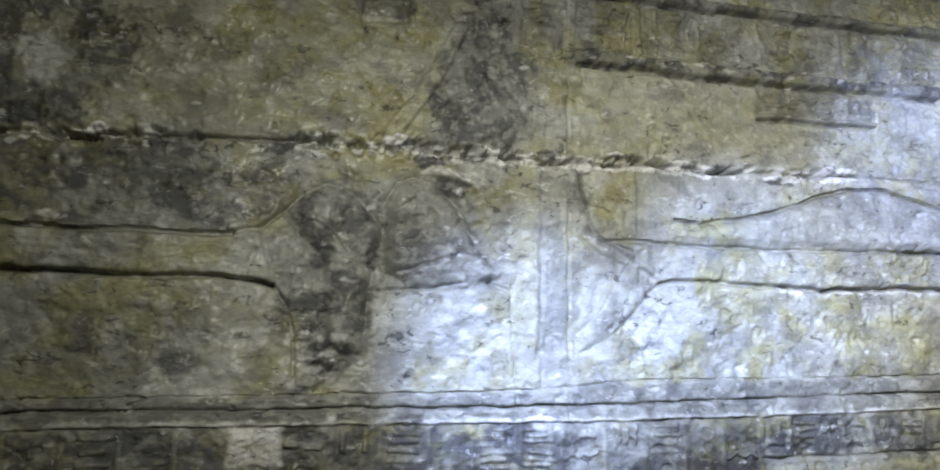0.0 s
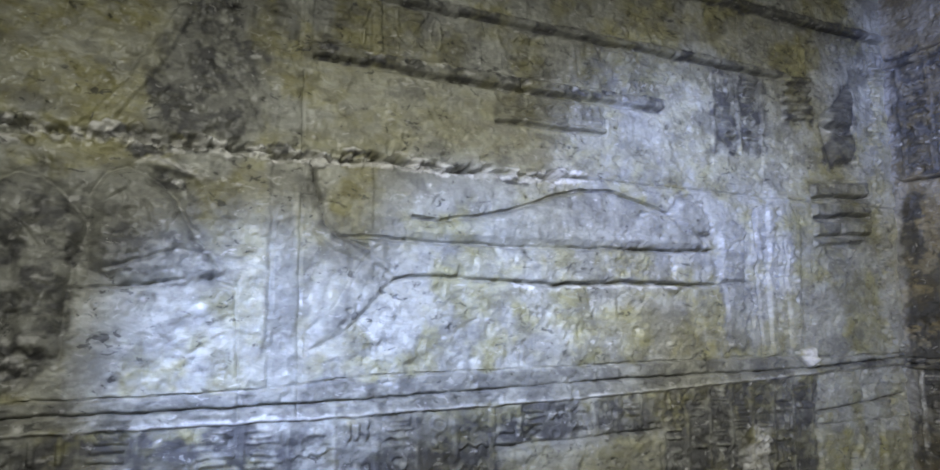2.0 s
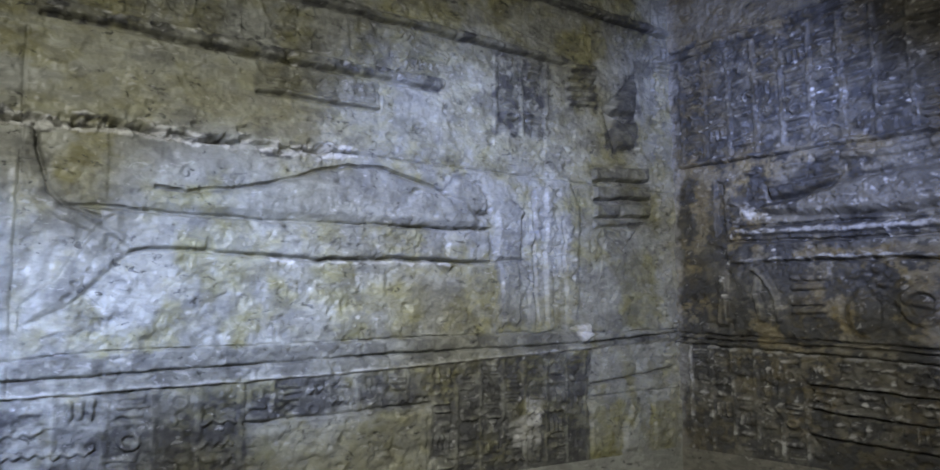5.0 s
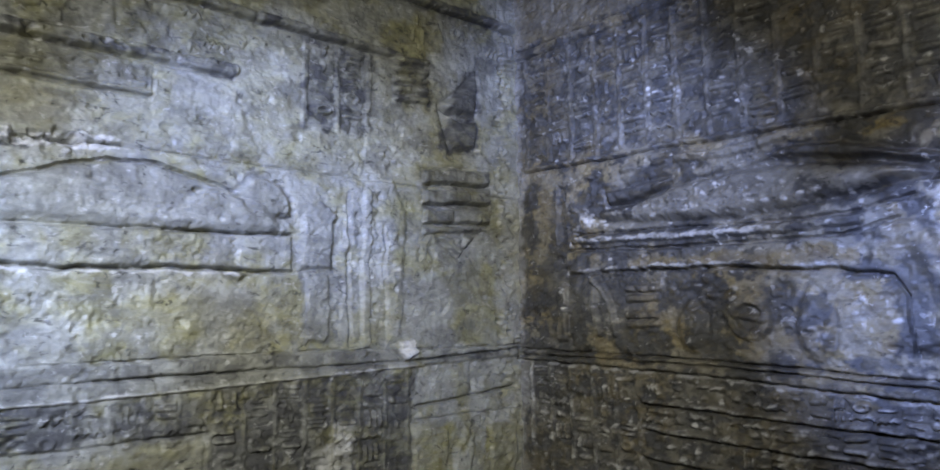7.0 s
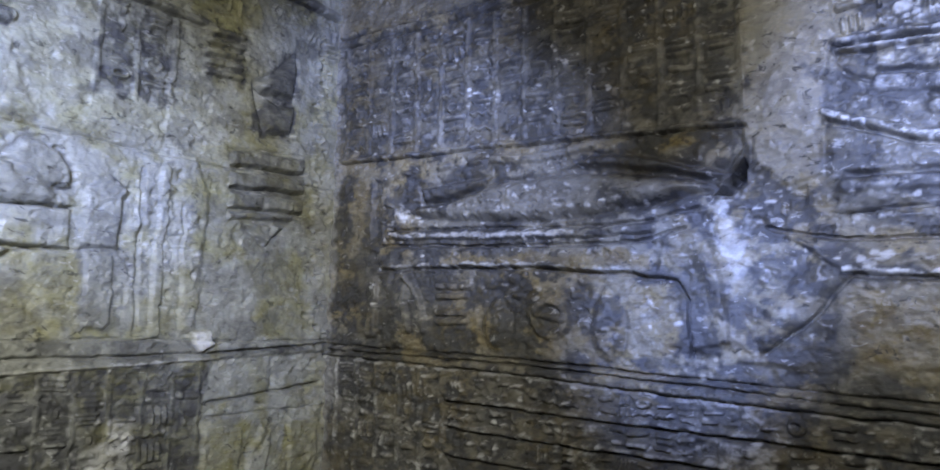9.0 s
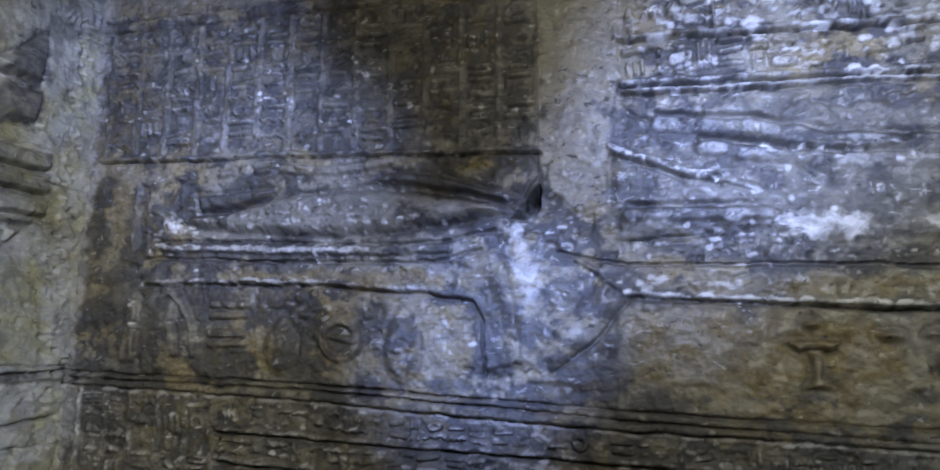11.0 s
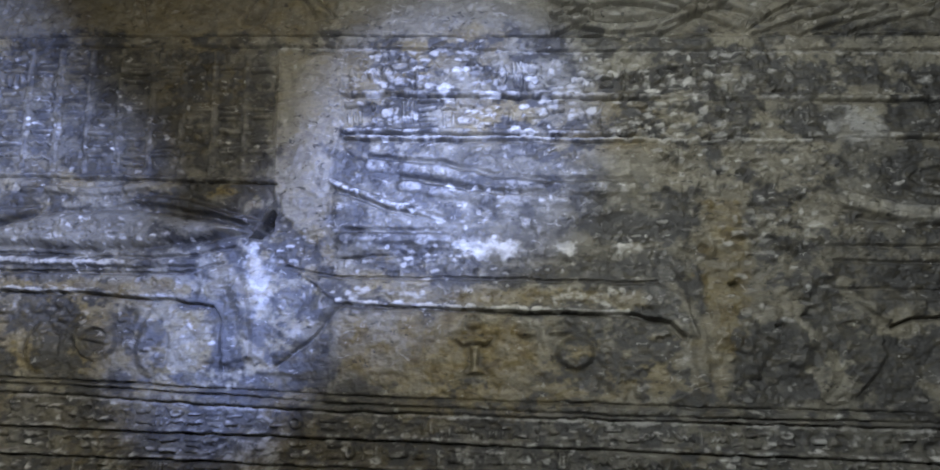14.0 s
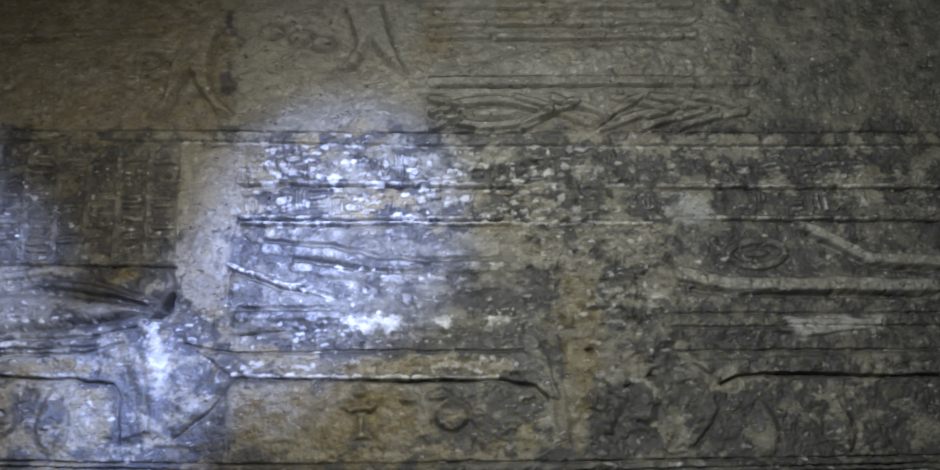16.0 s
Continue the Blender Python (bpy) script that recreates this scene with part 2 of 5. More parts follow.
            self.strip(c + c[:1], 0.0045, h, e, piece)
        elif kind < 0.94:
            self.raise_([(u - a * 0.2, v - b), (u + a * 0.2, v - b), (u + a * 0.35, v + b * 0.5), (u, v + b), (u - a * 0.3, v + b * 0.6)], h, 0.008, piece)
        else:
            self.raise_([(u - a, v - b * 0.6), (u + a, v - b * 0.7), (u + a * 0.5, v + b * 0.3), (u + a * 0.1, v + b), (u - a * 0.5, v + b * 0.5)], h, 0.01, piece)

    def columns(self, u0, u1, low, top, pitch, sign, height=0.006, fill=0.86, rules=True):
        """Upright columns of marks between two lines, parted by raised rules."""
        n = max(1, round(abs(u1 - u0) / pitch))
        for k in range(n + 1):
            u = u0 + (u1 - u0) * k / n
            lo, hi = float(low(u)), float(top(u))
            if rules:
                self.strip([(u, lo), (u, hi)], 0.009, height * 0.30, 0.007)
            if k == n:
                break
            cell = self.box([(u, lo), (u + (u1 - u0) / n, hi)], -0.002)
            # ground between the marks darkened: their shade put into the colour
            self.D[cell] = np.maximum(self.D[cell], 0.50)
            c, v = u + (u1 - u0) / n / 2, hi
            while v > lo + 0.02:
                b = self.rng.uniform(0.016, 0.03)
                if v - 2 * b < lo - 0.01:
                    break
                if self.rng.random() < fill:
                    self.mark(c + self.rng.gauss(0, 0.004), v - b, abs(u1 - u0) / n * 0.36, b * 0.86, sign(), height)
                v -= 2 * b + 0.004

    def rows(self, u0, u1, low, top, pitch, sign, height=0.006, fill=0.9):
        """One level row of marks between two lines."""
        u, away = u0, 1 if u1 > u0 else -1
        while (u1 - u) * away > 0:
            a = pitch / 2 * self.rng.uniform(0.7, 1.3)
            c = u + a * away
            lo, hi = float(low(c)), float(top(c))
            if self.rng.random() < 0.5:
                if self.rng.random() < fill:
                    self.mark(c, (lo + hi) / 2, a * 0.8, (hi - lo) * 0.42, sign(), height)
            else:
                for f in (0.27, 0.75):
                    if self.rng.random() < fill:
                        self.mark(c, lo + (hi - lo) * f, a * 0.8, (hi - lo) * 0.2, sign(), height)
            u += 2 * a * away

    def age(self, pits=0.0022, grain=0.0012):
        """Weathering over the whole face."""
        f = fbm(self.U, self.V, 0.35, 4, self.seed + 20)
        g = fbm(self.U, self.V, 0.03, 4, self.seed + 21, 0.65)
        p = fbm(self.U, self.V, 0.045, 4, self.seed + 22)
        flake = fbm(self.U * 0.7, self.V * 1.5, 0.07, 5, self.seed + 23, 0.62)
        self.H += 0.005 * f + 2.0 * grain * g - pits * 4 * np.clip(p - 0.40, 0, 1) - 0.004 * smooth((flake - 0.35) / 0.12)

    def erode(self, points, amount, soft=0.1, size=0.09):
        """Broken ground: the carving worn down and the stone left lumpy."""
        w = self.box(points, soft)
        k = smooth(self.inside(points, w) / soft + 0.5)
        rough = fbm(self.U[w], self.V[w], size, 5, self.seed + 30, 0.6)
        self.H[w] = self.H[w] * (1 - 0.75 * k) + amount * k * rough

    def build(self, wall, place, flip, material):
        """Hangs the pieces of the face under the wall, one mesh each."""
        edge = np.minimum.reduce([self.U - self.us[0], self.us[-1] - self.U, self.V - self.vs[0], self.vs[-1] - self.V])
        self.H *= smooth(edge / 0.03) if not flip else smooth(np.minimum(edge, 9) / 0.03)
        ny, nx = self.U.shape
        self.H = np.maximum(self.H, -0.12)
        xyz = place(self.U, self.H, self.V).reshape(-1, 3)
        patch = smooth(0.55 + 0.8 * fbm(self.U, self.V, 0.05, 4, self.seed + 40))
        # D paints dirt and shade into recesses and clears soot off raised parts
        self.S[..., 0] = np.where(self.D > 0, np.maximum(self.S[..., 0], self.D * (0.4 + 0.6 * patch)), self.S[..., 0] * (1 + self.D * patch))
        self.S[..., 2] = np.maximum(self.S[..., 2], self.P * smooth(0.2 + 1.2 * fbm(self.U, self.V, 0.03, 4, self.seed + 41, 0.6)))
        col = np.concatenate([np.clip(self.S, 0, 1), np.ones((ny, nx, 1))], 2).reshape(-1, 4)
        k = (np.arange(ny - 1)[:, None] * nx + np.arange(nx - 1)[None]).ravel()
        quads = np.stack([k, k + 1, k + 1 + nx, k + nx], 1)
        if flip:
            quads = quads[:, ::-1]
        own = self.L[:-1, :-1].ravel()
        order = np.argsort(own, kind="stable")
        ids, starts = np.unique(own[order], return_index=True)
        made, groups = {}, dict(zip(ids, np.split(order, starts[1:])))

        def make(n):
            if n in made or n == 0:
                return made.get(n, wall)
            name, parent, label, category, group = self.names[n]
            up = None if category else make(parent)
            data = bpy.data.meshes.new(name) if n in groups else None
            ob = made[n] = new(name, data)
            if up:
                ob.parent, ob.matrix_parent_inverse = up, Matrix.Translation(-up.location)
            tagged(ob, label, category, group, "stuff" if name == "worn_inscription" else "")
            if not data:
                own_parts = [g for g in groups if g and self.names[g][1] == n]
                spots = np.concatenate([xyz[quads[groups[g]].ravel()] for g in own_parts])
                ob.location = [(spots[:, 0].min() + spots[:, 0].max()) / 2, (spots[:, 1].min() + spots[:, 1].max()) / 2, spots[:, 2].min()]
            if data:
                used, at = np.unique(quads[groups[n]], return_inverse=True)
                data.vertices.add(len(used))
                data.vertices.foreach_set("co", xyz[used].ravel())
                q = len(groups[n])
                data.loops.add(4 * q)
                data.loops.foreach_set("vertex_index", at.ravel())
                data.polygons.add(q)
                data.polygons.foreach_set("loop_start", np.arange(0, 4 * q, 4))
                data.update(calc_edges=True)
                data.polygons.foreach_set("use_smooth", np.ones(q, bool))
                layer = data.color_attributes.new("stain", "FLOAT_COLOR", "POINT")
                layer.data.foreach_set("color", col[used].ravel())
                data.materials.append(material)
            return ob

        for n in groups:
            make(n)


def slab(bm, lo, hi):
    m = Matrix.Translation([(a + b) / 2 for a, b in zip(lo, hi)]) @ Matrix.Diagonal([b - a for a, b in zip(lo, hi)] + [1])
    bmesh.ops.create_cube(bm, size=1.0, matrix=m)


def solid(name, boxes, material, label, category, parent=None):
    bm = bmesh.new()
    for lo, hi in boxes:
        slab(bm, lo, hi)
    data = bpy.data.meshes.new(name)
    bm.to_mesh(data)
    bm.free()
    data.materials.append(material)
    return tagged(new(name, data), label, category, kind="structure")


FAR_X, FAR_Y, TOP = -2.3, -3.3, 3.9
# solid walls, with a shallow bed for the carved face
A0, A1, AV0, AV1 = -0.80, 2.895, 1.08, 2.86
B0, B1, BV0, BV1 = -2.90, 1.66, 1.08, 3.24
wall_north = solid("wall_north", [((FAR_X, YA + 0.13, 0), (XB + 0.5, YA + 0.5, TOP)), ((FAR_X, YA, 0), (A0, YA + 0.13, TOP)),
                                  ((A0, YA, 0), (XB, YA + 0.13, AV0)), ((A0, YA, AV1), (XB, YA + 0.13, TOP))],
                   STONE_A, "grey and ochre sandstone wall carved with worn raised relief", "wall")
wall_east = solid("wall_east", [((XB + 0.13, FAR_Y, 0), (XB + 0.5, YA + 0.13, TOP)), ((XB, FAR_Y, 0), (XB + 0.13, B0, TOP)),
                                ((XB, B0, 0), (XB + 0.13, YA, BV0)), ((XB, B0, BV1), (XB + 0.13, YA, TOP))],
                  STONE_B, "soot-dark sandstone wall carved with lion beds and text", "wall")
solid("wall_south", [((FAR_X, FAR_Y - 0.4, 0), (XB + 0.5, FAR_Y, TOP))], STONE_B, "plain dark sandstone wall of the chamber", "wall")
solid("wall_west", [((FAR_X - 0.4, FAR_Y - 0.4, 0), (FAR_X, YA + 0.5, TOP))], STONE_B, "plain dark sandstone wall of the chamber", "wall")
solid("floor", [((FAR_X - 0.4, FAR_Y - 0.4, -0.3), (XB + 0.5, YA + 0.5, 0))], PAVING, "dusty stone floor of the chamber", "floor")
solid("ceiling", [((FAR_X - 0.4, FAR_Y - 0.4, TOP), (XB + 0.5, YA + 0.5, TOP + 0.3))], STONE_B, "dark sandstone slab ceiling", "ceiling")


def counter(face, rest):
    """A new piece for each mark; past 300 they go into one."""
    left = [300]

    def sign():
        left[0] -= 1
        return face.piece("carved_mark") if left[0] >= 0 else rest

    return sign


# ======== north wall ========
a = Carving(A0, A1, AV0, AV1, 3)
a.wear = fbm(a.U, a.V, 0.2, 4, 5)
joint = [(-0.80, 1.945), (-0.56, 1.951), (-0.22, 1.971), (0.08, 1.987), (0.52, 1.988), (0.74, 1.989), (0.90, 2.008), (1.07, 2.002), (1.49, 2.021), (2.00, 2.03), (2.90, 2.05)]
joint_at = level(joint)
for lo, hi, over in ((-9, 0.54, 0), (0.54, 1.40, 0), (1.40, 9, 0), (-9, 0.30, 1), (0.30, 1.85, 1), (1.85, 9, 1)):
    n = a.piece("stone_block")
    a.L[(a.U >= lo) & (a.U < hi) & ((a.V > joint_at(a.U)) == bool(over))] = n
top1 = level([(-0.8, 1.405), (-0.23, 1.418), (0.04, 1.428), (0.53, 1.441), (0.85, 1.474), (1.23, 1.482), (1.96, 1.507), (2.9, 1.520)])
top2 = level([(-0.8, 1.381), (-0.23, 1.393), (0.13, 1.401), (0.53, 1.407), (1.08, 1.428), (1.55, 1.450), (2.39, 1.475), (2.9, 1.512)])
top3 = level([(-0.8, 1.355), (0.07, 1.370), (0.60, 1.378), (1.03, 1.389), (1.58, 1.410), (2.39, 1.459), (2.9, 1.486)])


def run(f, u0, u1, n=24, off=0.0):
    return [(u0 + (u1 - u0) * k / n, float(f(u0 + (u1 - u0) * k / n)) + off) for k in range(n + 1)]


# register border: two flat bands between cut lines
band1, band2 = a.piece("border_band"), a.piece("border_band")
a.L[(a.V < top1(a.U) + 0.004) & (a.V > top2(a.U))] = band1
a.L[(a.V <= top2(a.U)) & (a.V > top3(a.U) - 0.006)] = band2
a.H += 0.005 * smooth((top1(a.U) - a.V) / 0.006 + 0.5) * smooth((a.V - top3(a.U)) / 0.006 + 0.5)
a.H -= 0.003 * smooth((top3(a.U) - 0.004 - a.V) / 0.006 + 0.5)
a.cut(run(top1, A0, A1), 0.006, 0.007)
a.cut(run(top2, A0, A1), 0.008, 0.010)
a.strip(run(top3, A0, 2.42), 0.004, 0.004, 0.005)

# text row under the upper register
rest = a.piece("worn_inscription")
sign = counter(a, rest)
row_lo, row_hi = level([(0.5, 2.285), (1.04, 2.286), (1.765, 2.305), (2.4, 2.32)]), level([(0.5, 2.42), (1.10, 2.433), (2.31, 2.461)])
n = a.piece("ruled_band")
a.strip([(0.69, 2.262), (1.04, 2.262), (1.765, 2.284)], 0.016, 0.009, 0.008, n)
a.cut([(0.69, 2.241), (1.04, 2.241), (1.765, 2.262)], 0.012, 0.012)
a.cut([(0.72, 2.281), (1.04, 2.281), (1.765, 2.303)], 0.006, 0.006)
n = a.piece("ruled_band")
a.strip([(0.66, 2.437), (1.30, 2.448), (2.33, 2.475)], 0.012, 0.007, 0.007, n)
a.cut([(0.66, 2.424), (1.30, 2.433), (2.33, 2.461)], 0.011, 0.014)
a.rows(0.87, 1.74, row_lo, row_hi, 0.062, sign, 0.006, 0.9)
n = a.piece("upright_bar")
a.strip([(0.842, 2.29), (0.840, 2.43)], 0.013, 0.005, 0.007, n)
a.rows(0.70, 0.82, row_lo, row_hi, 0.06, sign, 0.006, 0.9)
a.columns(0.53, 0.67, lambda u: 2.27, lambda u: 2.41, 0.14, sign, 0.007)
a.rows(1.20, 1.52, lambda u: 2.178, lambda u: 2.235, 0.055, sign, 0.006, 0.9)
a.cut([(1.557, 2.25), (1.557, 2.168)], 0.007, 0.006)
a.strip([(1.19, 2.160), (1.55, 2.168)], 0.006, 0.007, 0.006)
a.cut([(1.19, 2.150), (1.55, 2.158)], 0.010, 0.011)
a.columns(1.985, 2.21, lambda u: 2.17, lambda u: 2.44, 0.112, sign, 0.008, 0.95)
for k in range(5):
    n = sign()
    a.strip([(2.315, 2.325 + 0.033 * k), (2.435, 2.340 + 0.033 * k)], 0.009, 0.010, 0.007, n)
# upper border and the slanting crack
n = a.piece("border_band")
a.strip([(1.6, 2.680), (2.016, 2.688), (2.86, 2.708)], 0.014, 0.008, 0.007, n)
a.cut([(1.6, 2.664), (2.016, 2.672), (2.86, 2.692)], 0.011, 0.014)
a.cut([(1.60, 2.640), (1.77, 2.609), (2.30, 2.498), (2.36, 2.480)], 0.005, 0.007)
a.rows(2.36, 2.84, lambda u: 2.53, lambda u: 2.65, 0.09, sign, 0.006)
# lower text
a.columns(-0.80, 1.18, lambda u: 1.09, lambda u: top3(u) - 0.012, 0.104, sign, 0.006)
a.columns(1.18, 1.74, lambda u: 1.302, lambda u: top3(u) - 0.012, 0.075, sign, 0.005)
a.columns(1.74, 2.37, lambda u: 1.09, lambda u: top3(u) - 0.012, 0.09, sign, 0.006)
n = a.piece("plain_panel")
a.cut([(1.19, 1.287), (1.52, 1.300), (1.74, 1.308)], 0.008, 0.009)
a.raise_([(1.20, 1.08), (1.73, 1.08), (1.73, 1.29), (1.20, 1.27)], 0.003, 0.01, n)
for lo, hi in ((2.385, 2.53), (2.71, 2.84)):
    n = a.piece("plain_panel")
    a.raise_([(lo, 1.08), (hi, 1.08), (hi, 1.26), (lo, 1.275)], 0.006, 0.012, n)
n = a.piece("table_form", 0, "leaning grey shape beside yellow panels in relief", "relief")
a.raise_([(2.54, 1.08), (2.62, 1.08), (2.66, 1.24), (2.60, 1.26), (2.55, 1.18)], 0.008, 0.02, n)
a.cut([(2.40, 1.330), (2.84, 1.375)], 0.010, 0.008)
a.cut([(2.40, 1.290), (2.84, 1.300)], 0.006, 0.005)

# lion bed with a lying form
bed = a.piece("lion_bed", 0, "long lion bed in grey raised stone relief", "relief", "lion beds on the walls")
rail, hind, fore, mane, tail = (a.piece(q, bed) for q in ("bed_rail", "hind_leg", "fore_leg", "mane", "tail"))
rail_hi = [(0.757, 1.803), (0.832, 1.808), (0.903, 1.807), (1.073, 1.806), (1.315, 1.811), (1.51, 1.820), (1.955, 1.839)]
rail_lo = [(0.905, 1.704), (0.936, 1.712), (1.075, 1.716), (1.245, 1.712), (1.37, 1.710), (1.615, 1.727), (1.795, 1.727), (1.965, 1.731)]
a.raise_(rail_hi + rail_lo[::-1] + [(0.85, 1.745)], 0.006, 0.012, rail)
a.cut(rail_hi, 0.008, 0.013)
a.cut(rail_lo, 0.009, 0.012)
a.raise_([(0.813, 1.764), (0.758, 1.642), (0.692, 1.573), (0.690, 1.525), (0.72, 1.545), (0.769, 1.567), (0.905, 1.704), (0.88, 1.76)], 0.003, 0.016, hind, 0.0006)
a.cut([(0.83, 1.765), (0.758, 1.642), (0.692, 1.573), (0.690, 1.525)], 0.007, 0.003)
a.cut([(0.690, 1.528), (0.769, 1.567), (0.84, 1.635), (0.905, 1.704)], 0.006, 0.0015)
a.raise_([(1.996, 1.735), (2.080, 1.735), (2.083, 1.55), (2.06, 1.53), (2.002, 1.531)], 0.005, 0.012, fore, 0.002)
a.raise_([(1.975, 1.74), (1.985, 1.90), (2.052, 1.945), (2.12, 1.905), (2.09, 1.883), (2.087, 1.744)], 0.007, 0.014, mane, 0.004)
a.strip([(0.668, 1.975), (0.686, 1.896), (0.71, 1.823), (0.757, 1.786), (0.82, 1.766)], 0.015, 0.004, 0.007, tail)
a.cut([(0.692, 1.98), (0.707, 1.896), (0.728, 1.835), (0.765, 1.803), (0.83, 1.784)], 0.008, 0.013)
lying = a.piece("lying_form", 0, "long smooth wrapped form lying on a lion bed", "relief")
form_top = [(0.952, 1.868), (1.023, 1.862), (1.136, 1.884), (1.24, 1.91), (1.35, 1.95), (1.458, 1.980), (1.573, 1.988), (1.67, 1.968), (1.776, 1.942)]
a.raise_(form_top + [(1.83, 1.93), (1.93, 1.87), (1.94, 1.842), (1.51, 1.826), (1.1, 1.812), (0.93, 1.815)], 0.006, 0.02, lying, 0.003)
a.cut(form_top, 0.008, 0.012)
a.raise_([(1.785, 1.945), (1.82, 1.985), (1.86, 1.995), (1.91, 1.98), (1.945, 1.94), (1.95, 1.89), (1.90, 1.885), (1.83, 1.90)], 0.006, 0.015, lying, 0.004, 0.003)
a.raise_(oval(1.679, 1.930, 0.020, 0.012), -0.012, 0.008)
a.cut([(1.70, 1.93), (1.80, 1.93), (1.86, 1.915)], 0.006, 0.004)
a.raise_([(1.755, 1.727), (1.80, 1.695), (1.83, 1.725)], 0.006, 0.008, 0, 0, 0.004)

# older bed beside it, half worn away
bed = a.piece("lion_bed", 0, "half-worn lion bed in grey raised stone relief", "relief", "lion beds on the walls")
rail, hind, tail = (a.piece(q, bed) for q in ("bed_rail", "hind_leg", "tail"))
hi0, lo0 = [(-0.80, 1.757), (-0.54, 1.759), (-0.375, 1.76), (-0.094, 1.768), (-0.033, 1.785), (0.008, 1.825), (-0.013, 1.863)], [(-0.80, 1.664), (-0.466, 1.669), (-0.253, 1.668), (-0.075, 1.673), (-0.006, 1.661)]
a.raise_(hi0[:5] + lo0[::-1], 0.006, 0.012, rail)
a.cut(hi0[:4], 0.009, 0.012)
a.cut(hi0[3:], 0.007, 0.006, tail, 0.012)
a.cut(lo0, 0.010, 0.014)
a.raise_([(-0.006, 1.665), (0.045, 1.554), (0.052, 1.441), (0.10, 1.44), (0.11, 1.56), (0.06, 1.70)], 0.004, 0.012, hind)
a.cut([(-0.006, 1.661), (0.030, 1.610), (0.045, 1.554), (0.052, 1.441)], 0.008, 0.005)
# two squat worn figures between the beds
n = a.piece("worn_figure", 0, "squat worn figure in low grey stone relief", "relief")
a.raise_([(0.012, 1.825), (0.05, 1.870), (0.095, 1.890), (0.14, 1.882), (0.175, 1.858), (0.222, 1.795), (0.20, 1.70), (0.19, 1.52), (0.10, 1.52), (0.10, 1.72), (0.06, 1.76)], 0.006, 0.025, n, 0.004, 0.004)
n = a.piece("worn_figure", 0, "squat worn figure in low grey stone relief", "relief")
a.raise_([(0.225, 1.86), (0.255, 1.905), (0.292, 1.924), (0.35, 1.90), (0.395, 1.86), (0.44, 1.78), (0.50, 1.70), (0.42, 1.672), (0.30, 1.67), (0.235, 1.70)], 0.007, 0.03, n, 0.004, 0.004)
a.cut([(0.206, 1.657), (0.27, 1.662), (0.34, 1.670), (0.42, 1.685)], 0.006, 0.008)
a.cut([(0.47, 1.685), (0.53, 1.671)], 0.005, 0.006)
a.raise_([(0.30, 1.93), (0.42, 1.905), (0.44, 1.92), (0.34, 1.955)], 0.008, 0.012, n)
a.strip([(0.385, 2.29), (0.34, 2.19), (0.29, 2.10), (0.22, 2.00)], 0.018, 0.006, 0.012)
n = a.piece("worn_panel")
a.raise_([(0.15, 2.27), (0.27, 2.285), (0.27, 2.36), (0.15, 2.345)], -0.010, 0.012, n)
a.raise_([(-0.50, 1.975), (-0.42, 1.97), (-0.36, 2.10), (-0.50, 2.13)], 0.006, 0.02)
a.chips_glints([(0.70, 2.262), (1.76, 2.284)], 0.008, 40, 0.010, 0.7, 0.006)
a.cut([(0.012, 1.825), (0.05, 1.870), (0.095, 1.890), (0.14, 1.882), (0.175, 1.858), (0.205, 1.82), (0.222, 1.795)], 0.007, 0.008)
a.cut([(0.225, 1.86), (0.255, 1.905), (0.292, 1.924), (0.35, 1.90), (0.395, 1.86), (0.43, 1.80)], 0.007, 0.007)
a.cut([(0.035, 1.79), (0.075, 1.805), (0.11, 1.78), (0.14, 1.74)], 0.006, 0.005)
a.cut([(0.25, 1.84), (0.29, 1.865), (0.335, 1.84), (0.345, 1.80)], 0.006, 0.005)
a.cut([(0.26, 1.70), (0.34, 1.725), (0.40, 1.75), (0.46, 1.745)], 0.006, 0.005)
a.strip([(-0.10, 1.782), (-0.05, 1.792), (-0.015, 1.815), (-0.004, 1.845), (-0.012, 1.87)], 0.006, 0.004, 0.006, tail)
# joints and upright edges
a.cut([(0.664, 2.20), (0.668, 1.80), (0.676, 1.385)], 0.006, 0.004)
a.cut([(0.530, 1.68), (0.545, 1.385)], 0.005, 0.003)
a.cut([(0.60, 1.98), (0.605, 1.45)], 0.010, 0.003)
a.strip([(0.83, 1.99), (0.835, 1.83)], 0.010, 0.003, 0.008)
a.cut(joint[:9], 0.008, 0.010)
a.cut(joint[8:], 0.004, 0.004)
for lo, hi, c in ((-0.60, -0.25, 26), (0.03, 0.95, 95), (0.95, 1.45, 40)):
    a.chips_glints(run(joint_at, lo, hi, 12), 0.012, int(2.6 * c), 0.016, 1.0, 0.010)
for lo, hi in ((-0.50, -0.40), (-0.22, -0.16), (0.05, 0.13), (1.02, 1.16), (1.32, 1.42)):
    a.raise_([(lo, float(joint_at(lo)) - 0.008), ((lo + hi) / 2, float(joint_at(lo)) - 0.018), (hi, float(joint_at(hi)) - 0.006), ((lo + hi) / 2, float(joint_at(hi)) + 0.016)], -0.016, 0.010)
a.chips_glints([(0.07, 1.60), (0.12, 1.44)], 0.035, 40, 0.018, 0.7)
# standing staff bearer and offering stand near the corner
n = a.piece("staff", 0, "upright staff in low stone relief", "relief")
a.strip([(2.20, 1.99), (2.205, 1.53)], 0.014, 0.006, 0.008, n)
n = a.piece("robed_figure", 0, "tall robed shape in pitted stone relief", "relief")
a.raise_([(2.13, 2.02), (2.30, 2.06), (2.36, 1.95), (2.34, 1.54), (2.28, 1.525), (2.25, 1.80), (2.12, 1.80)], 0.006, 0.025, n, 0.003)
a.cut([(2.14, 1.98), (2.15, 1.54)], 0.010, 0.005)
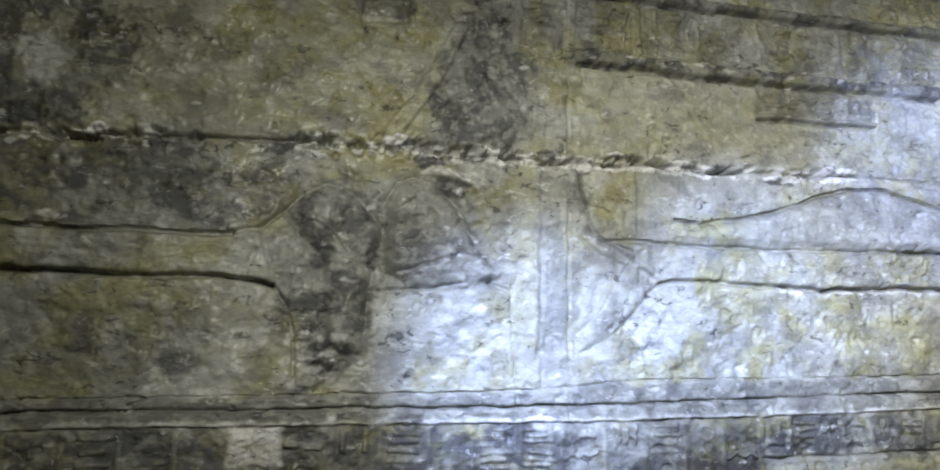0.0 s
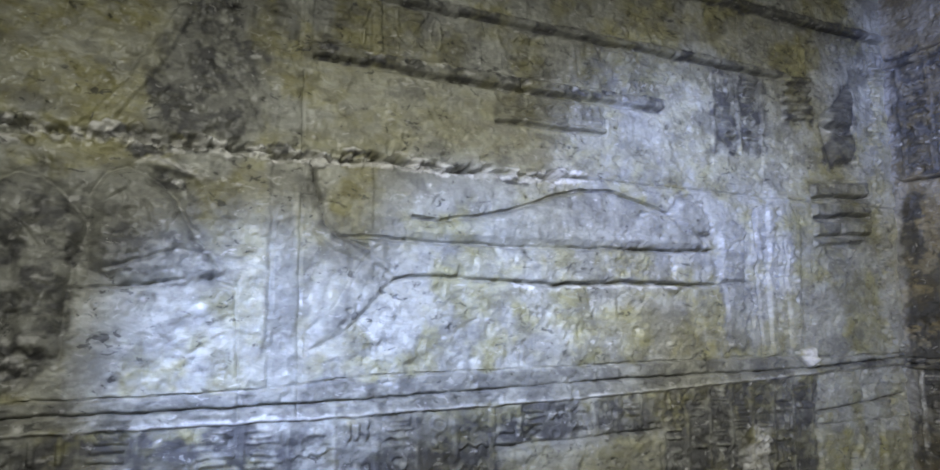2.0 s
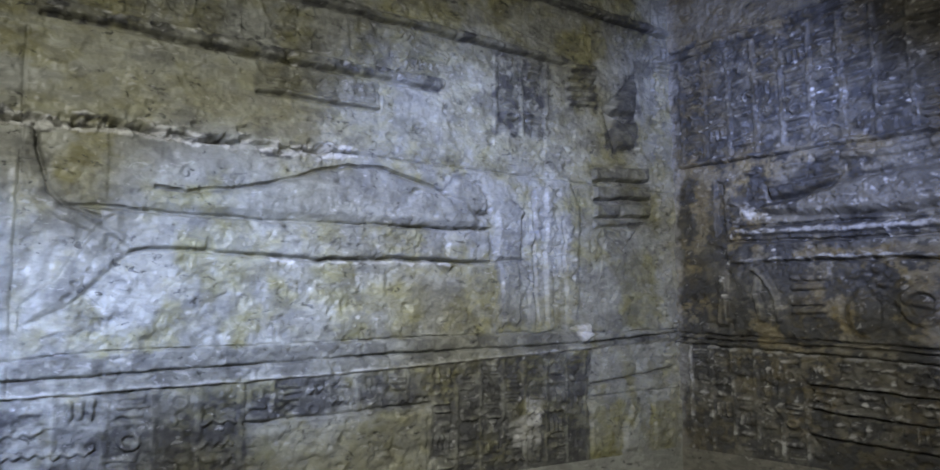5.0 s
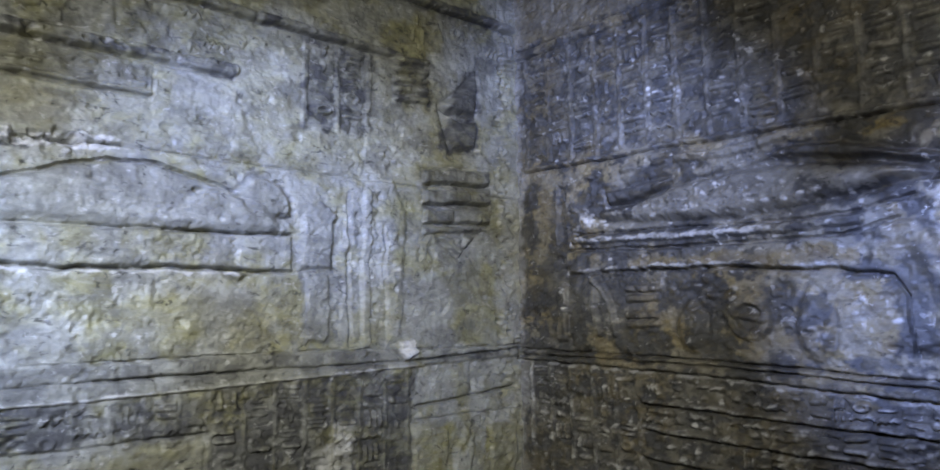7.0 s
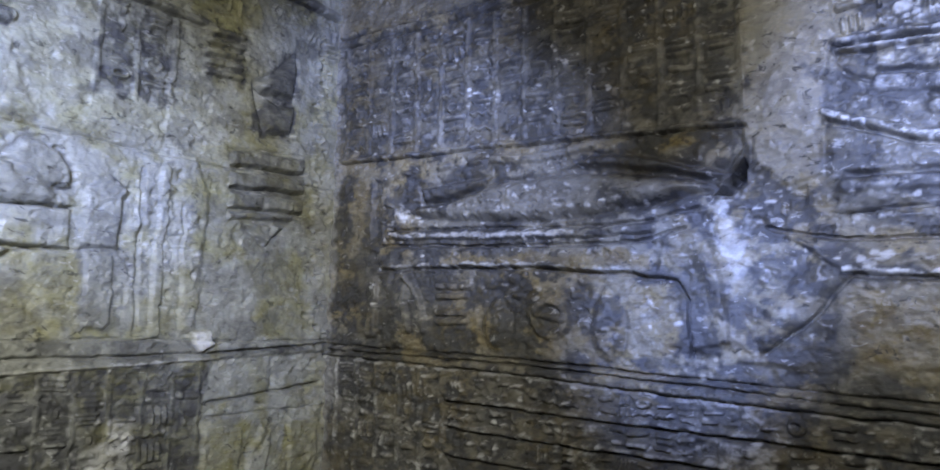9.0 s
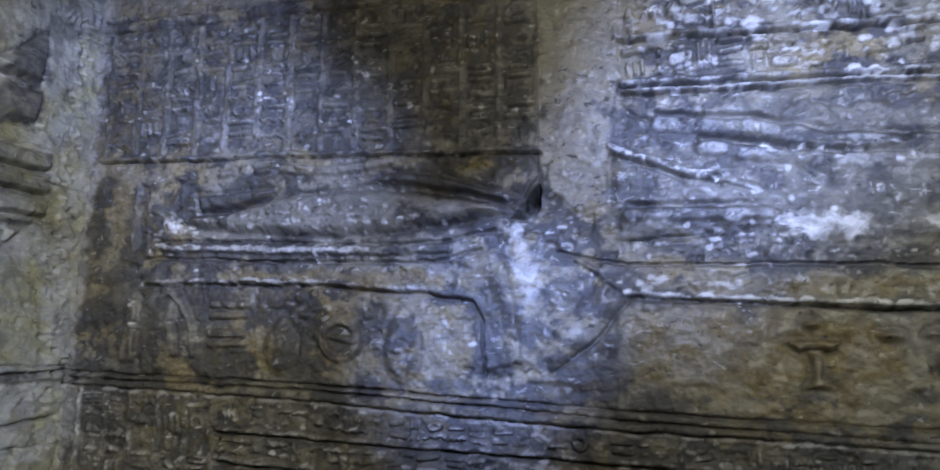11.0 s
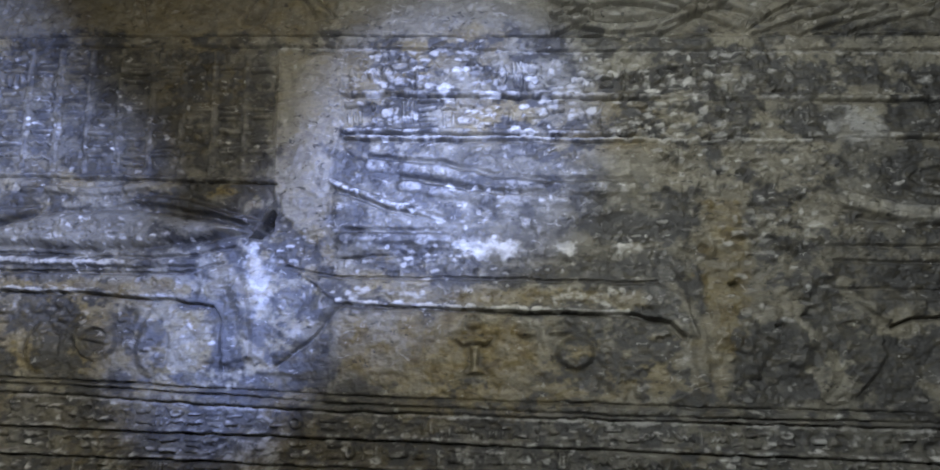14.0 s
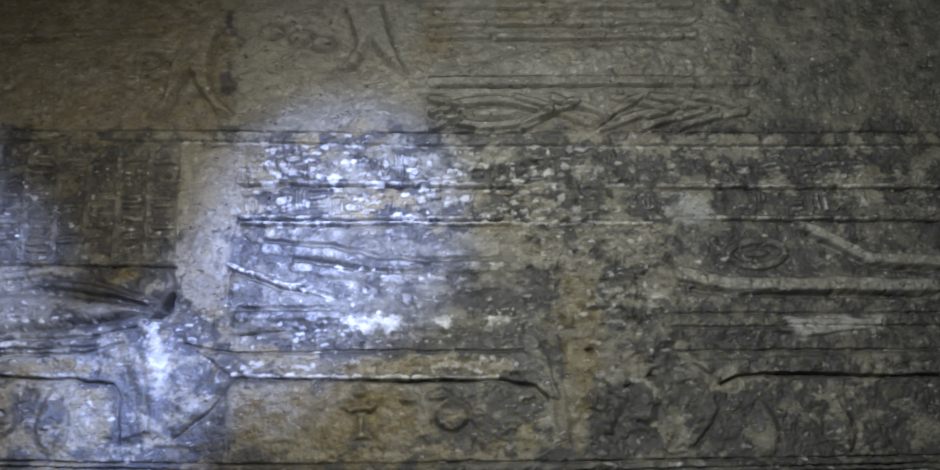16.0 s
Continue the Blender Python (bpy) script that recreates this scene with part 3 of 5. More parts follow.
a.cut([(2.265, 1.90), (2.28, 1.55)], 0.009, 0.004)
for u, v in ((2.17, 1.915), (2.25, 1.99), (2.33, 1.86), (2.24, 1.64), (2.31, 1.70)):
    a.raise_(oval(u, v, 0.012, 0.017, 8), -0.007, 0.008)
stand = a.piece("offering_stand", 0, "stacked offering table in grey stone relief", "relief")
for k, v in enumerate((2.080, 2.010, 1.940)):
    n = a.piece("shelf", stand)
    a.raise_([(2.425, v + 0.026), (2.725, v + 0.058), (2.722, v + 0.005), (2.42, v - 0.026)], 0.009, 0.009, n)
    a.cut([(2.425, v - 0.028), (2.722, v - 0.002)], 0.008, 0.009)
n = a.piece("shelf", stand)
a.raise_([(2.42, 1.905), (2.718, 1.945), (2.715, 1.915), (2.42, 1.88)], 0.007, 0.009, n)
n = a.piece("foot", stand)
a.raise_([(2.485, 1.880), (2.66, 1.895), (2.575, 1.815)], 0.008, 0.012, n, 0, 0.004)
n = a.piece("tall_crown", 0, "tall pointed crown in dark stone relief", "relief")
a.raise_([(2.665, 2.50), (2.60, 2.42), (2.50, 2.335), (2.56, 2.32), (2.655, 2.33), (2.67, 2.42)], 0.010, 0.02, n, 0.004, 0.004)
n = a.piece("seated_figure", 0, "small seated shape in dark stone relief", "relief")
a.raise_([(2.50, 2.32), (2.55, 2.19), (2.655, 2.20), (2.665, 2.31), (2.60, 2.29)], 0.010, 0.02, n, 0.003, 0.004)
a.cut([(2.44, 2.11), (2.62, 2.14), (2.76, 2.15)], 0.005, 0.005)
n = a.piece("loose_flake")
a.raise_([(2.325, 1.535), (2.385, 1.545), (2.40, 1.50), (2.355, 1.478), (2.33, 1.50)], 0.010, 0.006, n)
a.stain([(2.325, 1.535), (2.385, 1.545), (2.40, 1.50), (2.355, 1.478), (2.33, 1.50)], 2, 1.0, 0.006, 0.004)
# rough dressed corner
w = smooth((a.U - 2.735) / 0.05)
a.H += w * 0.007 * fbm(a.U, a.V, 0.06, 4, 44, 0.5)
a.chips_glints([(2.79, 2.75), (2.80, 1.9), (2.83, 1.2)], 0.022, 130, 0.013, 0.75, 0.010)
# lumpy ground of the worn figures
for form in ([(0.0, 1.46), (0.20, 1.45), (0.24, 1.66), (0.53, 1.68), (0.46, 1.96), (0.0, 1.92)], [(0.22, 2.00), (0.66, 2.00), (0.66, 2.26), (0.50, 2.42), (0.36, 2.28)], [(-0.80, 1.98), (-0.25, 1.99), (-0.30, 2.25), (-0.80, 2.25)]):
    w = a.box(form, 0.06)
    k = smooth(a.inside(form, w) / 0.06 + 0.5)
    a.H[w] += 0.010 * k * fbm(a.U[w], a.V[w], 0.055, 5, 71, 0.62)
a.age(0.0036, 0.0022)
# fine pale bits; those by the lower text and the corner paint in glints
a.chips_glints([(-0.7, 1.25), (1.2, 1.28), (2.35, 1.30)], 0.07, 160, 0.007, 0.9, 0.005)
a.chips_glints([(2.05, 2.0), (2.30, 1.6)], 0.08, 70, 0.008, 0.8, 0.006)
a.chips_glints([(-0.6, 2.1), (0.5, 2.15), (1.6, 2.3)], 0.10, 120, 0.007, 0.6, 0.005)
a.chips_glints([(0.0, 1.7), (0.5, 1.8)], 0.09, 70, 0.008, 0.7, 0.006)
a.chips_glints([(0.75, 1.60), (1.9, 1.60)], 0.05, 50, 0.006, 0.8, 0.005)
# stains: soot, ochre crust, bare stone; the carved forms stay greyer than the ground
a.S[..., 0] = 0.42 * smooth(0.30 + 1.6 * fbm(a.U * 0.8, a.V, 0.07, 5, 61, 0.66) + 0.4 * fbm(a.U, a.V, 0.4, 3, 63))
a.S[..., 1] = 0.90 * smooth(0.50 + 1.3 * fbm(a.U, a.V, 0.12, 5, 62, 0.64))
a.stain([(-0.9, 1.99), (0.33, 2.02), (0.40, 2.30), (0.52, 2.5), (-0.9, 2.5)], 1, 0.85, 0.10, 0.08, 0.2)
a.stain([(-0.9, 2.15), (-0.25, 2.12), (-0.1, 2.5), (-0.9, 2.5)], 0, 0.55, 0.15, 0.10, 0.2)
a.stain([(0.68, 2.00), (1.50, 2.05), (1.55, 2.24), (0.68, 2.24)], 1, 0.55, 0.10, 0.06, 0.15)
a.stain([(1.55, 2.08), (2.35, 2.10), (2.30, 2.46), (1.80, 2.42)], 1, 0.50, 0.10, 0.06, 0.15)
a.stain([(0.50, 1.45), (0.70, 1.45), (0.66, 2.0), (0.50, 2.0)], 1, 0.55, 0.06, 0.05, 0.1)
a.stain([(-0.8, 1.78), (0.02, 1.80), (0.0, 1.96), (-0.8, 1.93)], 0, 0.55, 0.06, 0.05, 0.12)
a.stain([(0.0, 1.55), (0.50, 1.68), (0.46, 1.95), (0.0, 1.92)], 0, 0.50, 0.06, 0.05, 0.12)
a.stain([(0.36, 2.02), (0.52, 2.0), (0.66, 2.42), (0.50, 2.42), (0.40, 2.25)], 0, 0.50, 0.06, 0.05, 0.12)
a.stain([(-0.55, 1.46), (-0.10, 1.47), (-0.15, 1.63), (-0.50, 1.62)], 0, 0.40, 0.08, 0.06, 0.12)
a.stain([(-0.9, 1.0), (1.2, 1.0), (1.2, 1.38), (-0.9, 1.34)], 0, 0.9, 0.04, 0.03, 0.08)
a.stain([(1.2, 1.31), (1.75, 1.31), (1.75, 1.0), (2.38, 1.0), (2.38, 1.45), (1.2, 1.39)], 0, 1.0, 0.03, 0.03, 0.06)
a.stain([(1.2, 1.0), (1.74, 1.0), (1.74, 1.28), (1.2, 1.27)], 1, 0.6, 0.02, 0.02)
a.stain([(2.38, 1.0), (2.54, 1.0), (2.54, 1.27), (2.38, 1.275)], 1, 0.95, 0.01, 0.01)
a.stain([(2.70, 1.0), (2.85, 1.0), (2.85, 1.26), (2.70, 1.26)], 1, 0.95, 0.01, 0.01)
a.stain([(1.97, 2.16), (2.23, 2.18), (2.23, 2.45), (1.97, 2.44)], 0, 0.80, 0.03, 0.025, 0.03)
a.stain([(2.30, 2.30), (2.46, 2.32), (2.46, 2.49), (2.30, 2.47)], 0, 0.75, 0.03, 0.025, 0.03)
a.stain([(2.48, 2.18), (2.67, 2.19), (2.68, 2.50), (2.60, 2.46)], 0, 1.3, 0.03, 0.02, 0.03)
a.stain([(2.42, 1.88), (2.73, 1.90), (2.73, 2.14), (2.42, 2.11)], 0, 0.55, 0.02, 0.01, 0.03)
a.stain([(2.76, 1.0), (2.9, 1.0), (2.9, 2.9), (2.76, 2.9)], 2, 0.14, 0.05, 0.04, 0.08)
a.stain([(2.42, 2.50), (2.85, 2.52), (2.85, 2.72), (2.40, 2.68)], 0, 0.55, 0.05, 0.03, 0.06)
a.stain([(0.68, 2.27), (1.78, 2.29), (1.78, 2.45), (0.68, 2.43)], 0, 0.50, 0.03, 0.02, 0.05)
a.stain([(1.18, 2.15), (1.56, 2.16), (1.56, 2.25), (1.18, 2.24)], 0, 0.50, 0.03, 0.02, 0.05)
for form, amount in (([(0.66, 1.98), (0.70, 1.82), (0.82, 1.75), (0.83, 1.785), (0.74, 1.82), (0.71, 1.98)], 0.60), ([(0.813, 1.764), (0.758, 1.642), (0.692, 1.573), (0.690, 1.525), (0.769, 1.567), (0.905, 1.704)], 0.45),
                     ([(1.1, 1.815), (1.35, 1.945), (1.573, 1.985), (1.78, 1.94), (1.86, 1.99), (1.945, 1.93), (1.94, 1.842)], 0.40), ([(1.985, 1.74), (1.985, 1.90), (2.052, 1.945), (2.11, 1.90), (2.085, 1.53), (2.0, 1.53)], 0.50),
                     ([(0.585, 1.98), (0.655, 1.98), (0.67, 1.45), (0.60, 1.45)], 0.38)):
    a.stain(form, 0, amount, 0.02, 0.012, 0.04)
    a.stain(form, 1, 0.15, 0.02, 0.012, 0.04)
for form, amount in (([(-0.80, 1.90), (-0.536, 1.894), (-0.198, 1.938), (0.016, 1.89), (0.021, 1.81), (-0.185, 1.777), (-0.80, 1.76)], 0.72), ([(-0.434, 1.538), (-0.192, 1.57), (-0.184, 1.484), (-0.429, 1.491)], 0.65),
                     ([(-0.80, 2.40), (-0.345, 2.40), (-0.305, 2.072), (-0.479, 1.975), (-0.80, 1.96)], 0.75), ([(0.238, 1.922), (0.404, 1.936), (0.512, 1.69), (0.262, 1.692)], 0.72),
                     ([(0.365, 2.223), (0.45, 2.40), (0.533, 2.38), (0.56, 2.02), (0.303, 1.998)], 0.80), ([(0.024, 1.88), (0.165, 1.88), (0.215, 1.78), (0.205, 1.506), (0.07, 1.44)], 0.75),
                     ([(0.603, 1.70), (0.664, 1.70), (0.667, 1.443), (0.61, 1.446)], 0.45), ([(1.60, 2.50), (2.36, 2.50), (2.40, 2.70), (1.60, 2.68)], 0.45)):
    a.stain(form, 0, amount, 0.04, 0.045, 0.07)
for form in ([(0.365, 2.223), (0.45, 2.40), (0.533, 2.38), (0.56, 2.02), (0.303, 1.998)], [(0.02, 1.88), (0.40, 1.93), (0.50, 1.69), (0.20, 1.52), (0.07, 1.44)]):
    a.stain(form, 1, 0.12, 0.04, 0.03, 0.06)
a.stain([(0.31, 1.945), (0.40, 1.925), (0.455, 1.900), (0.44, 1.918), (0.35, 1.955)], 2, 0.8, 0.008, 0.006, 0.02)
a.stain([(0.14, 2.30), (0.275, 2.31), (0.275, 2.42), (0.14, 2.40)], 0, 0.95, 0.012, 0.012, 0.03)
a.stain([(-0.53, 2.06), (-0.47, 2.06), (-0.455, 2.12), (-0.50, 2.17), (-0.54, 2.15)], 2, 0.5, 0.02, 0.02, 0.03)
a.stain([(-0.60, 1.96), (-0.42, 1.97), (-0.40, 2.03), (-0.60, 2.05)], 0, 0.9, 0.02, 0.02, 0.03)
for k in range(34):
    u = a.rng.uniform(-0.7, 1.45)
    v = float(joint_at(u)) + a.rng.gauss(0, 0.014)
    a.stain(oval(u, v, a.rng.uniform(0.015, 0.05), a.rng.uniform(0.006, 0.014), 10), 0, 0.95, 0.012, 0.012, 0.02)
for line, half, amount in (([(0.66, 2.258), (1.04, 2.258), (1.77, 2.280)], 0.020, 0.85), ([(0.64, 2.434), (1.30, 2.444), (2.34, 2.472)], 0.018, 0.8), ([(1.6, 2.676), (2.86, 2.704)], 0.022, 0.8), ([(-0.9, 1.384), (0.53, 1.412), (1.55, 1.452), (2.39, 1.478), (2.9, 1.50)], 0.014, 0.7)):
    a.stain([(u, v + half) for u, v in line] + [(u, v - half) for u, v in line[::-1]], 0, amount, 0.012, 0.012, 0.05)
a.stain([(-0.075, 1.285), (0.035, 1.285), (0.035, 1.37), (-0.075, 1.37)], 2, 0.85, 0.02, 0.01, 0.03)
a.stain(oval(-0.455, 1.785, 0.02, 0.008), 2, 1.0, 0.006, 0.004)
a.stain(oval(0.82, 2.272, 0.012, 0.006), 2, 1.0, 0.006, 0.004)
a.stain([(2.05, 1.16), (2.16, 1.16), (2.18, 1.30), (2.10, 1.31)], 2, 0.7, 0.03, 0.03, 0.05)
border = run(top1, -0.80, 2.40)
a.stain(border + run(top3, 2.40, -0.80), 0, 0.55, 0.012, 0.012, 0.05)
a.stain(border + run(top3, 2.40, -0.80), 1, 0.15, 0.012, 0.012, 0.05)
a.S[..., 0] = np.clip(0.40 + 1.4 * (a.S[..., 0] - 0.40), 0, 1.2)
# pale lines: lit border ledge and rail rim painted in, flakes under the joint
for line, half, amount in ((run(top3, -0.80, 2.40), 0.003, 0.5), ([(u, v - 0.012) for u, v in joint[4:9]], 0.006, 0.9), ([(u, v - 0.010) for u, v in rail_lo[3:7]], 0.004, 0.6)):
    a.stain([(u, v + half) for u, v in line] + [(u, v - half) for u, v in line[::-1]], 2, amount, 0.005, 0.008, 0.025)
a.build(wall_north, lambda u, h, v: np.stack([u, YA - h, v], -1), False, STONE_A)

# ======== east wall ========
b = Carving(B0, B1, BV0, BV1, 17)
bt = level([(1.66, 2.622), (0.97, 2.605), (0.15, 2.566), (-0.64, 2.521), (-2.25, 2.452), (-2.9, 2.42)])
bu = level([(1.66, 2.585), (0.97, 2.567), (0.15, 2.525), (-0.64, 2.472), (-2.25, 2.398), (-2.9, 2.37)])
b1 = level([(1.66, 1.508), (1.41, 1.496), (1.06, 1.483), (0.51, 1.447), (0.04, 1.414), (-0.46, 1.386), (-1.02, 1.362), (-1.56, 1.339), (-2.9, 1.285)])
b2 = level([(1.66, 1.488), (0.94, 1.459), (0.33, 1.417), (0.04, 1.391), (-0.46, 1.361), (-0.88, 1.338), (-2.9, 1.262)])
b3 = level([(1.66, 1.470), (0.94, 1.432), (0.33, 1.385), (0.04, 1.366), (-0.6, 1.338), (-2.05, 1.277), (-2.9, 1.24)])
under = level([(1.66, 2.165), (0.93, 2.128), (0.20, 2.080)])
for lo, hi, vlo, vhi in ((0.68, 9, 2.58, 9), (-0.66, 0.68, 2.54, 9), (-9, -0.66, 2.5, 9), (0.2, 9, 0, 2.58), (-1.05, 0.2, 0, 2.54), (-9, -1.05, 0, 2.5)):
    n = b.piece("stone_block")
    b.L[(b.U >= lo) & (b.U < hi) & (b.V >= vlo) & (b.V < vhi)] = n
rest = b.piece("worn_inscription")
sign = counter(b, rest)
for f, g in ((bt, bu), (b1, b2), (b2, b3)):
    n = b.piece("border_band")
    b.L[(b.V < f(b.U)) & (b.V >= g(b.U))] = n
b.H += 0.006 * smooth((bt(b.U) - b.V) / 0.006 + 0.5) * smooth((b.V - bu(b.U)) / 0.006 + 0.5)
b.H += 0.007 * smooth((b1(b.U) - b.V) / 0.006 + 0.5) * smooth((b.V - b3(b.U)) / 0.006 + 0.5)
b.H -= 0.005 * smooth((b3(b.U) - 0.003 - b.V) / 0.006 + 0.5)
for f, d in ((bt, 0.011), (bu, 0.008), (b1, 0.012), (b2, 0.011), (b3, 0.011)):
    b.cut(run(f, B0, B1, 40), 0.008, d)
# upright text columns by the corner
b.bare = 0.15
b.columns(1.58, 0.205, lambda u: under(u) + 0.012, lambda u: bu(u) - 0.015, 0.105, sign, 0.008, 0.92)
b.strip(run(under, 1.60, 0.20, 12, -0.006), 0.006, 0.006, 0.006, b.piece("ruled_band"))
b.cut(run(under, 1.60, 0.20, 12, -0.016), 0.008, 0.010)
# level text rows past the plastered strip
b.bare = 0.55
for f0, f1 in (((-0.0, 2.368), (-1.1, 2.305)), ((-0.0, 2.240), (-1.1, 2.185))):
    base = level([f0, f1, (-2.9, f1[1] - 0.09)])
    b.rows(-0.01, -1.42, lambda u: base(u) + 0.006, lambda u: base(u) + 0.105, 0.062, sign, 0.010, 0.95)
    b.rows(-1.48, -2.85, lambda u: base(u) + 0.012, lambda u: base(u) + 0.095, 0.08, sign, 0.006, 0.7)
    n = b.piece("ruled_band")
    b.strip(run(base, -0.005, -2.85, 24, -0.006), 0.007, 0.008, 0.006, n)
    b.cut(run(base, -0.005, -2.85, 24, -0.019), 0.008, 0.009)
b.strip([(-0.011, 2.214), (-0.493, 2.188), (-1.45, 2.142)], 0.005, 0.006, 0.005)
b.cut([(-0.011, 2.202), (-0.493, 2.176), (-1.45, 2.130)], 0.008, 0.012)
b.bare = 0.60
# lower text rows and columns
low = [level([(1.66, b3(1.66) - d), (-2.9, b3(-2.9) - d)]) for d in (0.09, 0.17, 0.25)]
b.columns(1.58, 1.13, lambda u: 1.09, lambda u: b3(u) - 0.015, 0.09, sign, 0.008)
for k, f in enumerate(low):
    top = b3 if k == 0 else low[k - 1]
    b.rows(1.10, -2.85, lambda u: f(u) + 0.008, lambda u: top(u) - 0.016, 0.052, sign, 0.009, 0.95)
    b.strip(run(f, 1.12, -2.85, 24, -0.002), 0.006, 0.007, 0.006)
    b.cut(run(f, 1.12, -2.85, 24, -0.012), 0.007, 0.009)
for u0, u1 in ((0.72, 0.60), (0.30, 0.16), (-0.35, -0.52)):
    n = b.piece("plain_panel")
    b.raise_([(u0, 1.08), (u0, float(low[0](u0)) - 0.02), (u1, float(low[0](u1)) - 0.02), (u1, 1.08)], 0.005, 0.01, n)
    b.stain([(u0, 1.08), (u0, float(low[0](u0)) - 0.02), (u1, float(low[0](u1)) - 0.02), (u1, 1.08)], 1, 0.9, 0.02, 0.01)

b.bare = 0.06
# first lion bed
bed = b.piece("lion_bed", 0, "sooty lion bed in stone relief with jars beneath", "relief", "lion beds on the walls")
rail, fore, hind = (b.piece(q, bed) for q in ("bed_rail", "fore_leg", "hind_leg"))
hi1 = [(1.40, 1.835), (1.318, 1.831), (0.996, 1.810), (0.672, 1.795), (0.49, 1.790), (0.36, 1.815)]
lo1 = [(1.40, 1.753), (1.369, 1.752), (1.087, 1.746), (0.798, 1.731), (0.485, 1.700), (0.387, 1.678), (0.360, 1.63), (0.353, 1.489)]
b.raise_(hi1 + [(0.29, 1.80), (0.26, 1.67), (0.25, 1.52), (0.353, 1.50)] + lo1[:-1][::-1], 0.010, 0.012, rail)
b.cut(hi1, 0.010, 0.012)
b.cut(lo1, 0.010, 0.014)
b.strip([(1.36, 1.868), (0.996, 1.845), (0.672, 1.828), (0.45, 1.825)], 0.012, 0.008, 0.008, rail)
b.cut([(1.36, 1.888), (1.0, 1.868), (0.716, 1.846), (0.47, 1.842), (0.33, 1.87)], 0.009, 0.010)
b.raise_([(1.44, 1.74), (1.40, 1.74), (1.395, 1.53), (1.45, 1.53)], 0.009, 0.012, fore)
b.raise_([(0.36, 1.78), (0.28, 1.79), (0.240, 1.67), (0.205, 1.50), (0.29, 1.495), (0.30, 1.62)], 0.006, 0.035, hind, 0.004)
lying = b.piece("lying_form", 0, "long smooth wrapped form lying on a lion bed", "relief")
leaf = [(1.30, 1.935), (1.232, 1.958), (1.111, 1.962), (0.956, 1.997), (0.724, 2.000), (0.536, 1.985), (0.353, 1.945), (0.281, 1.915), (0.423, 1.893), (0.677, 1.872), (0.904, 1.880), (1.10, 1.897)]
b.raise_(leaf, 0.011, 0.025, lying, 0.005, 0.006)
b.raise_([(0.60, 1.965), (0.50, 1.975), (0.40, 1.955), (0.30, 1.92), (0.42, 1.905), (0.56, 1.915)], 0.004, 0.015, lying)
n = b.piece("curved_form", 0, "curved sooty band in raised stone relief", "relief")
b.raise_([(1.23, 2.018), (1.10, 2.022), (0.975, 2.020), (1.02, 1.985), (1.10, 1.972), (1.22, 1.966)], 0.009, 0.014, n, 0.003, 0.006)
n = b.piece("outstretched_wing", 0, "soot-black outstretched wing in raised stone relief", "relief")
b.raise_([(0.72, 2.02), (0.62, 2.045), (0.48, 2.03), (0.33, 1.972), (0.25, 1.955), (0.21, 2.00), (0.19, 2.02), (0.195, 1.97), (0.28, 1.935), (0.40, 1.97), (0.56, 2.005)], 0.010, 0.012, n, 0.002, 0.005)
b.raise_([(0.292, 1.896), (0.248, 1.938), (0.200, 1.980), (0.200, 1.918), (0.237, 1.892)], -0.12, 0.005)
n = b.piece("curved_form", 0, "curved sooty band in raised stone relief", "relief")
b.strip([(0.95, 2.075), (0.80, 2.06), (0.62, 2.075)], 0.012, 0.008, 0.010, n)
for u in (1.28, 1.14, 1.02, 0.88):
    n = sign()
    b.raise_(oval(u, 2.075, 0.035, 0.014, 10), 0.008, 0.01, n)
n = b.piece("spike", 0, "small upright spike in raised stone relief", "relief")
b.raise_([(1.378, 2.045), (1.388, 1.965), (1.345, 1.962)], 0.008, 0.01, n)
n = b.piece("pale_flake")
b.raise_([(1.335, 1.945), (1.250, 1.943), (1.246, 1.915), (1.329, 1.918)], 0.006, 0.006, n)
b.raise_([(1.448, 2.08), (1.40, 2.06), (1.40, 1.86), (1.448, 1.86)], -0.008, 0.015)
# what stands under the first bed
n = b.piece("angled_stand", 0, "splayed two-legged stand in raised stone relief", "relief")
b.strip([(1.275, 1.730), (1.215, 1.63), (1.205, 1.555)], 0.010, 0.010, 0.008, n)
b.strip([(1.275, 1.730), (1.29, 1.65), (1.27, 1.552)], 0.010, 0.009, 0.008, n)
pile = b.piece("stacked_bars", 0, "stack of four short bars in stone relief", "relief")
for v in (1.692, 1.660, 1.612, 1.585):
    n = b.piece("bar", pile)
    b.strip([(1.147, v), (1.047, v - 0.002)], 0.010, 0.010, 0.007, n)


def jar(face, u, v, half, tall, piece):
    """A drop-shaped jar with a short neck."""
    drop = [(u + half * math.sin(q) * (1 if math.cos(q) < 0.2 else 1 - 0.62 * (math.cos(q) - 0.2)), v - tall * 0.12 + tall * math.cos(q)) for q in [k * math.pi / 12 for k in range(24)]]
    face.raise_(drop, 0.009, 0.03, piece, 0.004, 0.002)


for u, v, half, tall in ((0.930, 1.585, 0.052, 0.085), (0.580, 1.582, 0.052, 0.100), (-1.735, 1.44, 0.05, 0.09), (-1.99, 1.43, 0.05, 0.09)):
    n = b.piece("jar", 0, "dark drop-shaped jar in raised stone relief", "relief", "jars under the lion beds")
    jar(b, u, v, half, tall, n)
    b.stain(oval(u, v - 0.01, half, tall * 0.95), 0, 1.6, 0.012, 0.006)
n = b.piece("ring_form", 0, "dark ring shape in raised stone relief", "relief")
b.strip(oval(0.752, 1.592, 0.050, 0.050, 16) + [(0.802, 1.592)], 0.013, 0.010, 0.010, n)
b.strip([(0.79, 1.60), (0.71, 1.585)], 0.008, 0.008, 0.008, n)
